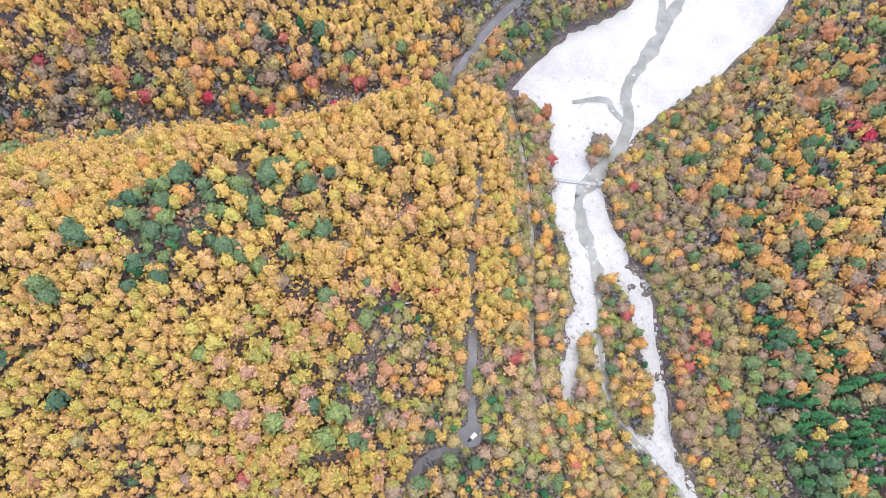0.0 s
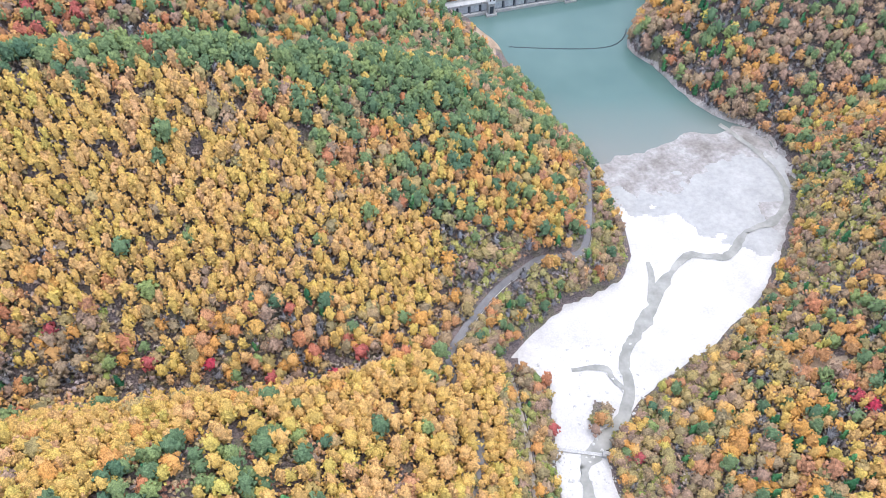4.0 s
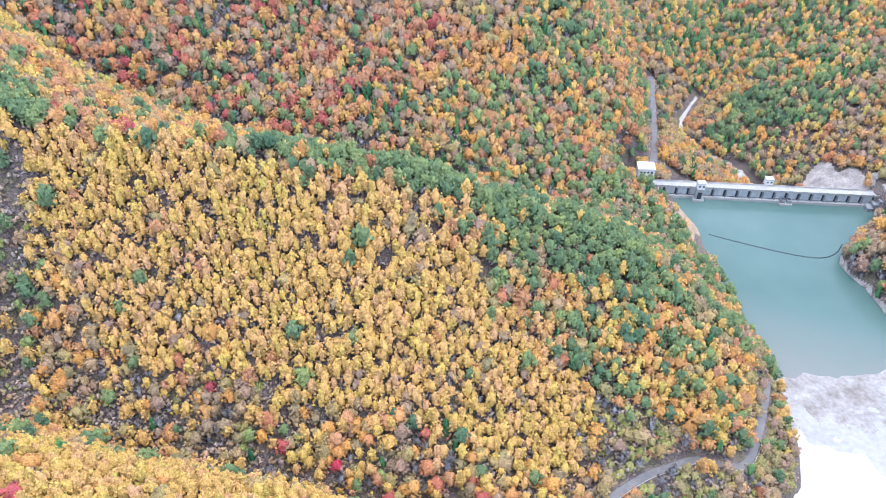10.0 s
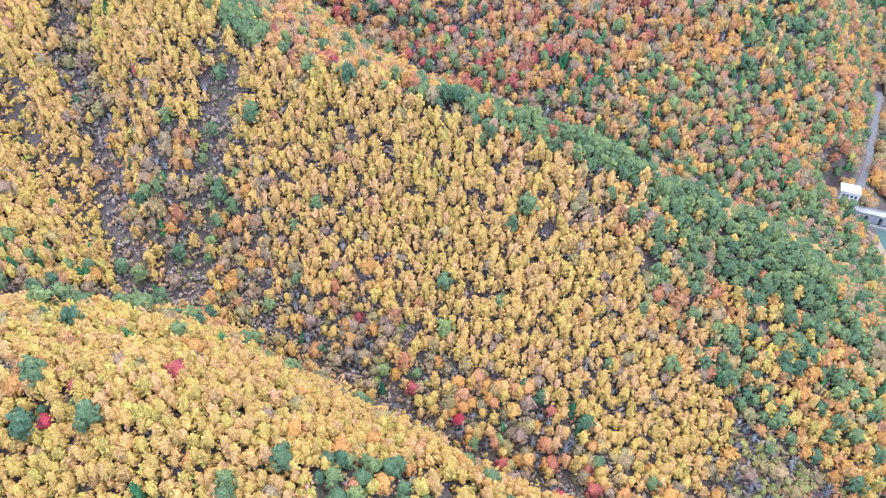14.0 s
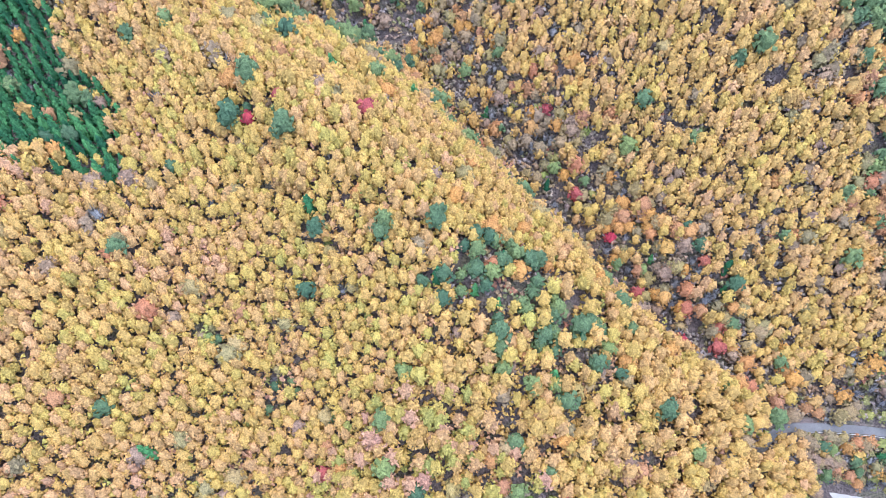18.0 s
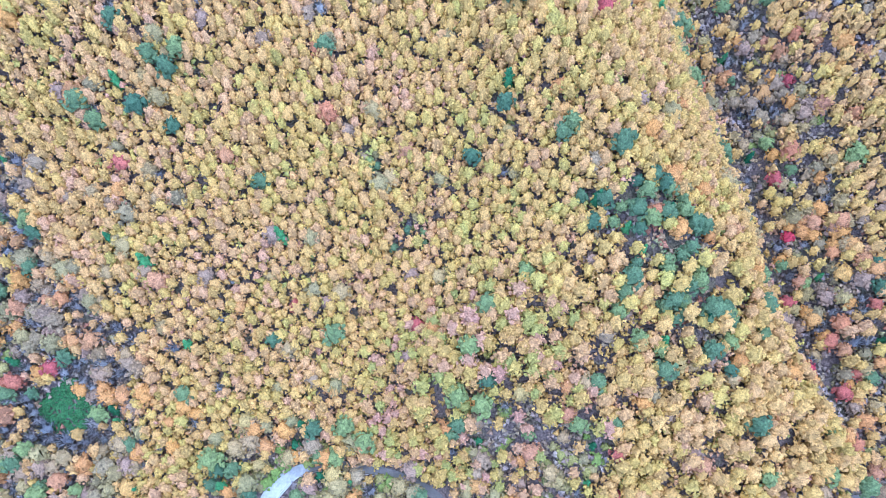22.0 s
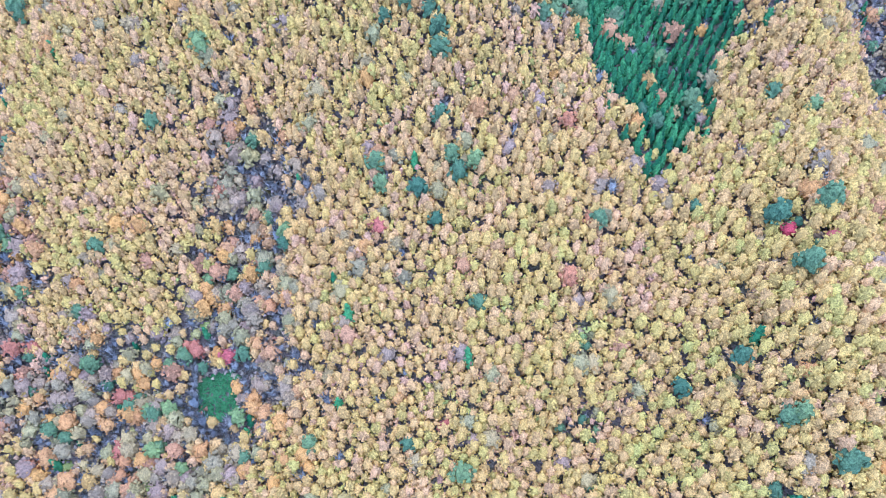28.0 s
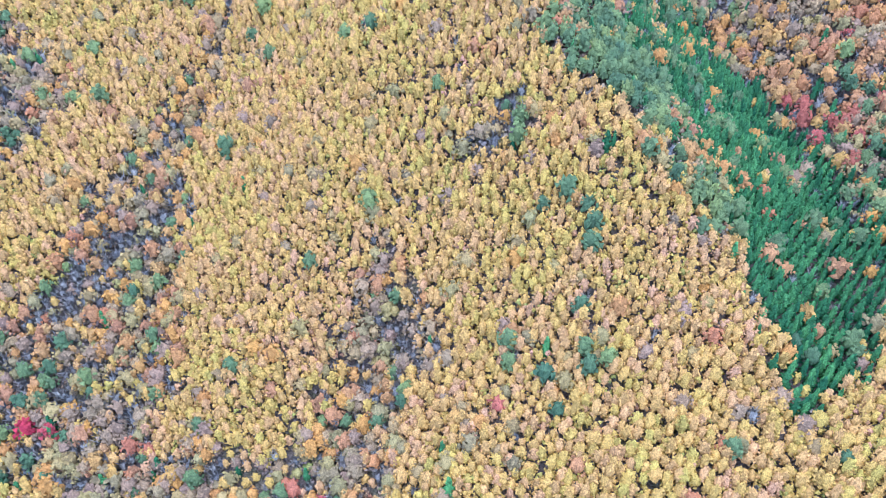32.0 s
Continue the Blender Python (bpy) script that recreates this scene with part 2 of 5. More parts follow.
TONES = {
    "larch": [(0.0, (0.35, 0.36, 0.115)), (0.15, (0.46, 0.405, 0.115)), (0.35, (0.54, 0.39, 0.115)), (0.55, (0.57, 0.37, 0.13)), (0.75, (0.56, 0.345, 0.165)), (0.9, (0.545, 0.325, 0.205)), (1.0, (0.50, 0.285, 0.205))],
    "pine": [(0.0, (0.085, 0.155, 0.098)), (0.5, (0.15, 0.22, 0.11)), (1.0, (0.24, 0.30, 0.115))],
    "conifer": [(0.0, (0.035, 0.125, 0.066)), (1.0, (0.115, 0.30, 0.115))],
    "maple": [(0.0, (0.47, 0.245, 0.10)), (0.3, (0.54, 0.30, 0.09)), (0.5, (0.40, 0.21, 0.13)), (0.7, (0.52, 0.33, 0.11)), (0.85, (0.41, 0.16, 0.11)), (0.97, (0.36, 0.09, 0.10)), (1.0, (0.42, 0.05, 0.085))],
    "oak": [(0.0, (0.28, 0.255, 0.125)), (0.25, (0.38, 0.29, 0.135)), (0.5, (0.31, 0.215, 0.17)), (0.75, (0.29, 0.255, 0.13)), (1.0, (0.43, 0.33, 0.13))],
    "shrub": [(0.0, (0.23, 0.26, 0.10)), (0.3, (0.36, 0.34, 0.12)), (0.55, (0.31, 0.26, 0.15)), (0.75, (0.28, 0.32, 0.10)), (1.0, (0.22, 0.33, 0.09))],
    "creeper": [(0.0, (0.05, 0.15, 0.06)), (1.0, (0.09, 0.20, 0.08))],
    "underwood": [(0.0, (0.31, 0.24, 0.235)), (0.3, (0.35, 0.29, 0.19)), (0.55, (0.35, 0.31, 0.32)), (0.75, (0.42, 0.29, 0.19)), (0.9, (0.30, 0.31, 0.16)), (1.0, (0.40, 0.20, 0.14))],
    "bare": [(0.0, (0.23, 0.25, 0.285)), (0.5, (0.29, 0.28, 0.295)), (1.0, (0.32, 0.33, 0.335))],
}
LEAVES = {k: leaf_material(k + "_leaves", v, False) for k, v in TONES.items()}
LEAVES_ONE = {k: leaf_material(k + "_leaves_single", v, True) for k, v in TONES.items()}
BARK = surface("bark", [(0.3, (0.10, 0.075, 0.06)), (0.7, (0.17, 0.13, 0.10))], 1.2, 6, 0.9)
SOIL = surface("forest_floor", [(0.3, (0.15, 0.125, 0.125)), (0.5, (0.20, 0.165, 0.16)), (0.62, (0.17, 0.16, 0.115)), (0.8, (0.23, 0.185, 0.17))], 0.09, 1.3, 0.95, 0.8, 0.6, contrast=0.7)
GRAVEL = surface("white_gravel", [(0.3, (0.45, 0.445, 0.44)), (0.5, (0.54, 0.535, 0.525)), (0.75, (0.60, 0.595, 0.585))], 0.06, 0.9, 0.9, 0.25, 0.15, contrast=0.12)
SILT = surface("grey_silt", [(0.3, (0.31, 0.318, 0.313)), (0.5, (0.365, 0.371, 0.365)), (0.7, (0.415, 0.419, 0.412))], 0.05, 0.35, 0.6, 0.2, 0.1, detail=6.0, contrast=0.12)
MUD = surface("wet_mud", [(0.3, (0.20, 0.185, 0.17)), (0.45, (0.28, 0.265, 0.25)), (0.58, (0.35, 0.34, 0.33)), (0.72, (0.45, 0.445, 0.44))], 0.07, 0.4, 0.5, 0.3, 0.15, detail=8.0, contrast=0.25)
RIVERBED = surface("pale_river_bed", [(0.3, (0.36, 0.35, 0.33)), (0.55, (0.50, 0.49, 0.47)), (0.75, (0.60, 0.59, 0.58))], 0.08, 0.8, 0.9, 0.4, 0.3)
STONE = surface("river_stone", [(0.3, (0.42, 0.42, 0.41)), (0.7, (0.66, 0.66, 0.64))], 0.7, 5, 0.85)
ROCK = surface("bare_rock", [(0.3, (0.20, 0.175, 0.155)), (0.55, (0.34, 0.31, 0.28)), (0.8, (0.44, 0.41, 0.38))], 0.12, 1.0, 0.9, 0.6, 0.4)
PALE_ROCK = surface("bleached_shore_rock", [(0.3, (0.27, 0.25, 0.235)), (0.6, (0.41, 0.385, 0.365)), (0.8, (0.49, 0.47, 0.45))], 0.15, 1.0, 0.9, 0.5, 0.3)
EARTH = surface("bare_earth", [(0.3, (0.30, 0.22, 0.15)), (0.6, (0.44, 0.34, 0.25)), (0.8, (0.34, 0.30, 0.17))], 0.15, 1.2, 0.95, 0.5, 0.3)
PALE_CONCRETE = surface("pale_concrete", [(0.3, (0.34, 0.375, 0.41)), (0.7, (0.52, 0.55, 0.575))], 0.3, 1.2, 0.9, 0.1, 0.02, contrast=0.14)
ASPHALT = surface("asphalt", [(0.3, (0.17, 0.17, 0.18)), (0.7, (0.24, 0.24, 0.245))], 0.2, 4, 0.9, 0.1, 0.02)
TRACK = surface("gravel_track", [(0.3, (0.36, 0.32, 0.27)), (0.7, (0.50, 0.47, 0.42))], 0.15, 3, 0.95, 0.2, 0.05)
CONCRETE = surface("concrete", [(0.3, (0.36, 0.365, 0.36)), (0.7, (0.47, 0.47, 0.46))], 0.15, 2, 0.9, 0.1, 0.02)
STAINED = surface("stained_concrete", [(0.3, (0.15, 0.17, 0.20)), (0.5, (0.25, 0.27, 0.295)), (0.75, (0.37, 0.385, 0.40))], 0.22, 1.5, 0.9, 0.2, 0.05, contrast=0.18)
DARK = surface("dark_blue_grey", [(0.3, (0.035, 0.045, 0.06)), (0.7, (0.07, 0.085, 0.11))], 0.3, 2, 0.85, 0.1, 0.02)
WHITE = surface("white_paint", [(0.3, (0.72, 0.74, 0.76)), (0.7, (0.82, 0.83, 0.84))], 0.5, 4, 0.6, 0.05, 0.01, contrast=0.08)
STEEL = surface("galvanised_steel", [(0.3, (0.40, 0.42, 0.44)), (0.7, (0.55, 0.56, 0.57))], 1, 8, 0.45, 0.05, 0.01, metal=0.6)
GLASS = nodes_of("dark_window_glass", 0.08)[0]
GLASS.node_tree.nodes["Principled BSDF"].inputs["Base Color"].default_value = (0.02, 0.025, 0.03, 1)
RUBBER = surface("black_rubber", [(0.3, (0.02, 0.02, 0.02)), (0.7, (0.035, 0.035, 0.035))], 5, 30, 0.8)


def water_material(name, deep, pale, rough, scale, silty=False):
    m, nt, b = nodes_of(name, rough)
    b.inputs["Specular IOR Level"].default_value = 0.3
    n = noisy(nt, 0.012 if silty else 0.12, 3.0)
    r = ramp(nt, [(0.35, deep), (0.7, pale)])
    nt.links.new(n.outputs["Fac"], r.inputs[0])
    colour = r.outputs[0]
    if silty:
        # suspended silt where the river comes in
        tc, sep = nt.nodes.new("ShaderNodeTexCoord"), nt.nodes.new("ShaderNodeSeparateXYZ")
        nt.links.new(tc.outputs["Object"], sep.inputs[0])
        reach = nt.nodes.new("ShaderNodeMapRange")
        for k, v in ((1, 388.0), (2, 322.0)):
            reach.inputs[k].default_value = v
        wave = nt.nodes.new("ShaderNodeMath")
        wave.operation = "MULTIPLY_ADD"
        wave.inputs[1].default_value = 60.0
        nt.links.new(n.outputs["Fac"], wave.inputs[0])
        nt.links.new(sep.outputs["Y"], wave.inputs[2])
        lower = nt.nodes.new("ShaderNodeMath")
        lower.operation = "SUBTRACT"
        lower.inputs[1].default_value = 30.0
        nt.links.new(wave.outputs[0], lower.inputs[0])
        nt.links.new(lower.outputs[0], reach.inputs[0])
        colour = mixed(nt, "MIX", reach.outputs[0], colour, (0.20, 0.215, 0.20))
    nt.links.new(colour, b.inputs["Base Color"])
    bumped(nt, b, noisy(nt, scale, 3.0).outputs["Fac"], 0.08, 0.1)
    return m


LAKE_WATER = water_material("lake_water", (0.08, 0.148, 0.138), (0.108, 0.18, 0.168), 0.18, 0.6, True)
STREAM_WATER = water_material("stream_water", (0.22, 0.225, 0.205), (0.36, 0.36, 0.335), 0.45, 1.5)


# ---- building helpers ----
def raw_mesh(name, verts, faces, material, smooth=False):
    """A mesh from arrays; all faces have the same number of corners."""
    verts, faces = np.asarray(verts, np.float32), np.asarray(faces, np.int32)
    me = bpy.data.meshes.new(name)
    me.vertices.add(len(verts))
    me.vertices.foreach_set("co", verts.ravel())
    k = faces.shape[1]
    me.loops.add(faces.size)
    me.loops.foreach_set("vertex_index", faces.ravel())
    me.polygons.add(len(faces))
    me.polygons.foreach_set("loop_start", np.arange(0, faces.size, k, dtype=np.int32))
    me.polygons.foreach_set("use_smooth", np.full(len(faces), smooth))
    me.materials.append(material)
    me.update(calc_edges=True)
    return me


def part(name, bm, material, parent=None, label=""):
    """Links a bmesh as one mesh object, under a thing or a part."""
    me = bpy.data.meshes.new(name)
    bm.normal_update()
    bm.to_mesh(me)
    bm.free()
    me.materials.append(material)
    ob = new(name, me)
    ob.parent = parent
    return tagged(ob, label) if label else ob


def thing(name, m, label, category, group=""):
    ob = new(name)
    ob.matrix_world = m
    return tagged(ob, label, category, group)


def block(sx, sy, sz, at=(0, 0, 0), bevel=0.0, taper=1.0):
    """A box standing on at, its edges broken."""
    bm = bmesh.new()
    bmesh.ops.create_cube(bm, size=1)
    for v in bm.verts:
        k = taper if v.co.z > 0 else 1.0
        v.co = Vector((v.co.x * sx * k + at[0], v.co.y * sy * k + at[1], (v.co.z + 0.5) * sz + at[2]))
    if bevel:
        bmesh.ops.bevel(bm, geom=bm.edges[:], offset=bevel, segments=1, affect="EDGES")
    return bm


def pole(r0, r1, h, at=(0, 0, 0), n=10):
    bm = bmesh.new()
    bmesh.ops.create_cone(bm, cap_ends=True, segments=n, radius1=r0, radius2=r1, depth=h, matrix=Matrix.Translation((at[0], at[1], at[2] + h / 2)))
    return bm


def grid_faces(ny, nx):
    i, j = np.meshgrid(np.arange(ny - 1), np.arange(nx - 1), indexing="ij")
    a = (i * nx + j).ravel()
    return np.stack([a, a + 1, a + nx + 1, a + nx], 1)


def inside(poly, x, y):
    """Whether points lie in a polygon."""
    poly = np.array(poly, float)
    hit = np.zeros(np.shape(x), bool)
    for (x1, y1), (x2, y2) in zip(poly, np.roll(poly, -1, axis=0)):
        hit ^= ((y1 > y) != (y2 > y)) & (x < (x2 - x1) * (y - y1) / (y2 - y1 + 1e-9) + x1)
    return hit


# ---- the ground ----
BARE_BANK = [(20, 436), (30, 462), (44, 476), (56, 446), (50, 425), (36, 415)]


SCRUB = [(168, 169), (188, 165), (195, 154), (177, 149), (169, 156)]


def build_ground():
    ax = np.r_[-2600, -1900, -1300, -950, np.arange(-760, -400, 8.0), np.arange(-400, 300, 4.0), np.arange(300, 761, 8.0), 950, 1300, 1900, 2600]
    ay = np.r_[-2600, -1900, -1300, -900, np.arange(-680, -420, 8.0), np.arange(-420, 560, 4.0), np.arange(560, 1161, 8.0), 1350, 1700, 2200, 2800]
    ys, xs = np.meshgrid(ay, ax, indexing="ij")
    zs = ground(xs, ys)
    d, h = near_road(xs, ys)
    d, h = d.reshape(xs.shape), h.reshape(xs.shape)
    t = np.clip((7.0 - d) / 4.0, 0, 1)
    zs = zs * (1 - t) + (h - 0.25) * t
    me = raw_mesh("ground", np.stack([xs, ys, zs], -1).reshape(-1, 3), grid_faces(len(ay), len(ax)), SOIL, True)
    # bare earth by the dam
    f = grid_faces(len(ay), len(ax))
    cx, cy, cz = (v.ravel()[f].mean(1) for v in (xs, ys, zs))
    earth = inside(BARE_BANK, cx + 2 * ripple(cx, cy, 7, 52), cy) | inside(SCRUB, cx + 2 * ripple(cx, cy, 7, 55), cy)
    me.materials.append(EARTH)
    me.polygons.foreach_set("material_index", np.where(earth, 1, 0).astype(np.int32))
    tagged(new("ground", me), "wooded hill and valley ground with brown leaf litter", "ground", kind="structure")


build_ground()


def build_shore():
    """The bleached rim of rock round the lake."""
    ax, ay = np.arange(14, 246, 1.5), np.arange(286, 512, 1.5)
    ys, xs = np.meshgrid(ay, ax, indexing="ij")
    zs = ground(xs, ys) + 0.45 + 0.3 * ripple(xs, ys, 3, 53)
    f = grid_faces(len(ay), len(ax))
    cx, cy, cz = (v.ravel()[f].mean(1) for v in (xs, ys, zs))
    f = f[(cz < 2.6 + 1.3 * ripple(cx, cy, 9, 51) + 0.7 * ripple(cx, cy, 3.5, 54)) & (flat_depth(cx, cy) > -10) & (cz > -2) & (flat_depth(cx, cy) < 6)]
    used, back = np.unique(f, return_inverse=True)
    v = np.stack([xs, ys, zs], -1).reshape(-1, 3)[used]
    tagged(new("shore", raw_mesh("shore", v, back.reshape(f.shape), PALE_ROCK)), "bleached pale rock rim round the lake", "shore", kind="structure")


build_shore()

ISLANDS = [
    [(75, 84), (84, 72), (89, 45), (90, 16), (84, 10), (74, 18), (71, 40), (71, 62)],
    [(66, 60), (61, 44), (57, 24), (40, 24), (40, -60), (80, -60), (98, -17), (88, -4), (78, 4), (70, 22), (67, 40)],
    [(80, 158), (85, 153), (82, 146), (75, 141), (77, 150)],
]


def gravel_here(x, y):
    ok = flat_depth(x, y) > 0
    wx, wy = x + 1.5 * ripple(x, y, 6, 8), y + 1.5 * ripple(x, y, 6, 9)
    for poly in ISLANDS:
        ok &= ~inside(poly, wx, wy)
    return ok & (y < 375) & (y > -320)


def bed_height(x, y):
    """The bed of the river; towards the lake it dips at a slant, in lobes."""
    x, y = np.asarray(x, float), np.asarray(y, float)
    slant = np.clip((y - 240) / 50, 0, 1) * (0.42 * np.clip(x - 107, 0, 100) + 9 * ripple(x, y, 26, 17) + 4 * ripple(x, y, 9, 18))
    return banks(y - slant, FLAT + LAKE)[2]


def build_flat():
    ax, ay = np.arange(28, 238, 1.1), np.r_[np.arange(-320, -70, 2.0), np.arange(-70, 375, 1.1)]
    ys, xs = np.meshgrid(ay, ax, indexing="ij")
    rough = np.clip((130 - ys) / 40, 0.15, 1)
    zs = bed_height(xs, ys) + 0.28 + rough * (0.35 * ripple(xs, ys, 7, 11) + 0.2 * ripple(xs, ys, 3, 12)) - 0.5 * np.clip(1 - flat_depth(xs, ys) / 3, 0, 1)
    faces = grid_faces(len(ay), len(ax))
    cx, cy = xs.ravel()[faces].mean(1), ys.ravel()[faces].mean(1)
    keep = gravel_here(cx, cy)
    edge = np.interp(cx, (100, 150, 158, 183, 201, 225), (287, 283, 268, 252, 246, 238))
    grey = cy > edge + 6 * ripple(cx, cy, 16, 14) + 5 * ripple(cx, cy, 6, 15)
    wet = grey & (cy > np.interp(cx, (100, 150, 190, 215), (296, 300, 322, 318)) + 12 * ripple(cx, cy, 18, 19) + 6 * ripple(cx, cy, 5, 20))
    wet |= grey & (cx > 203 + 5 * ripple(cx, cy, 11, 22)) & (cy < 285)
    verts = np.stack([xs, ys, zs], -1).reshape(-1, 3)
    for name, mat, mask, label in (("gravel_bed", GRAVEL, keep & ~grey, "bright white dry gravel bed of the river"), ("silt_flat", SILT, keep & grey & ~wet, "pale grey silt flat between gravel and lake"), ("mud_flat", MUD, keep & wet, "brown-grey wet mud at the edge of the lake")):
        f = faces[mask]
        used, back = np.unique(f, return_inverse=True)
        tagged(new(name, raw_mesh(name, verts[used], back.reshape(f.shape), mat, True)), label, "river bed", kind="structure")


build_flat()


def ribbon(name, line, width, material, lift, label, category, over=None, kind="structure", uneven=0.0):
    """A strip along a line of points, lying on it or on the heights that over gives."""
    p = smooth_line(line, 2.0)
    d = np.gradient(p[:, :2], axis=0)
    d /= np.linalg.norm(d, axis=1)[:, None]
    side = np.stack([-d[:, 1], d[:, 0]], 1)
    rows = []
    for k in (-1, -0.4, 0.4, 1):
        w = (np.full(len(p), width) if p.shape[1] < 4 else p[:, 3]) / 2 * k
        w = w * (1 + uneven * ripple(p[:, 0] + 40 * k, p[:, 1], 8, 21) + 0.7 * uneven * ripple(p[:, 0] + 70 * k, p[:, 1], 3.2, 23))
        q = p[:, :2] + side * w[:, None]
        z = p[:, 2] if over is None else over(q[:, 0], q[:, 1])
        rows.append(np.c_[q, z + lift])
    verts = np.stack(rows, 1).reshape(-1, 3)
    return tagged(new(name, raw_mesh(name, verts, grid_faces(len(p), 4)[:, ::-1], material, True)), label, category, kind=kind)


STREAM = [(196, 356, 0, 4), (213, 328, 0, 3), (222, 302, 0, 3), (218, 283, 0, 3.5), (205, 269, 0, 4.5), (187, 264, 0, 5), (176, 250, 0, 5), (169, 243, 0, 5), (158, 246, 0, 4), (148, 248, 0, 4), (138, 238, 0, 4.5), (128, 227, 0, 5.5), (119, 210, 0, 7), (106, 192, 0, 6), (96, 178, 0, 6), (99, 165, 0, 5), (94, 152, 0, 6), (84, 141, 0, 8), (73, 130, 0, 8), (67, 122, 0, 7), (69, 108, 0, 6), (73, 87, 0, 5), (73, 68, 0, 3.5), (70, 55, 0, 2.5), (71, 35, 0, 2), (75, 14, 0, 2), (88, -2, 0, 3), (98, -18, 0, 4)]
ribbon("stream", STREAM, 5, STREAM_WATER, 0.66, "shallow grey-green stream winding over white gravel", "stream", bed_height, uneven=0.45)
ribbon("stream_fork", [(124, 243, 0, 2), (124, 232, 0, 3.5), (120, 214, 0, 5)], 4, STREAM_WATER, 0.68, "short grey fork of the stream on gravel", "stream", bed_height, uneven=0.45)
ribbon("stream_braid", [(70, 175, 0, 2), (82, 176, 0, 2.5), (90, 175, 0, 3), (90, 168, 0, 3), (96, 161, 0, 3)], 3, STREAM_WATER, 0.68, "narrow grey braid of the stream on gravel", "stream", bed_height, uneven=0.45)

lake = raw_mesh("lake", [(-30, 250, 0), (290, 250, 0), (290, 545, 0), (182, 518, 0), (14, 479.5, 0), (-30, 470, 0)], [(0, 1, 2, 3, 4, 5)], LAKE_WATER)
tagged(new("lake", lake), "calm blue-green reservoir water behind the dam", "lake", kind="structure")
ribbon("lower_river", [(x, y, z + 0.9, w) for (x, y, z), w in zip(VALLEYS["lower_river"], (6, 9, 11, 4, 3))], 9, RIVERBED, 0.7, "pale gravel river below the dam", "river", ground, uneven=0.5)

WIDTH = {"asphalt_road": 3.8, "lot_road": 3.6, "gravel_track": 2.2, "dam_road": 7.0}
for name, line in ROADS.items():
    ribbon(name, line, WIDTH[name], TRACK if name == "gravel_track" else ASPHALT, 0.05, {"asphalt_road": "narrow grey asphalt valley road", "lot_road": "narrow grey asphalt lane past a lay-by", "gravel_track": "pale gravel track beside the river", "dam_road": "grey concrete road running down beyond the dam"}[name], "road")

ribbon("roadside_apron", [(-4, -78, 27, 3.6), (-12, -72, 27, 4.6), (-18, -68.5, 27, 6.5), (-23, -64, 27, 7.5), (-27, -58, 27, 5), (-29, -52, 27, 3.6)], 5, PALE_CONCRETE, 0.16, "pale concrete apron on a bend of the lane", "apron")


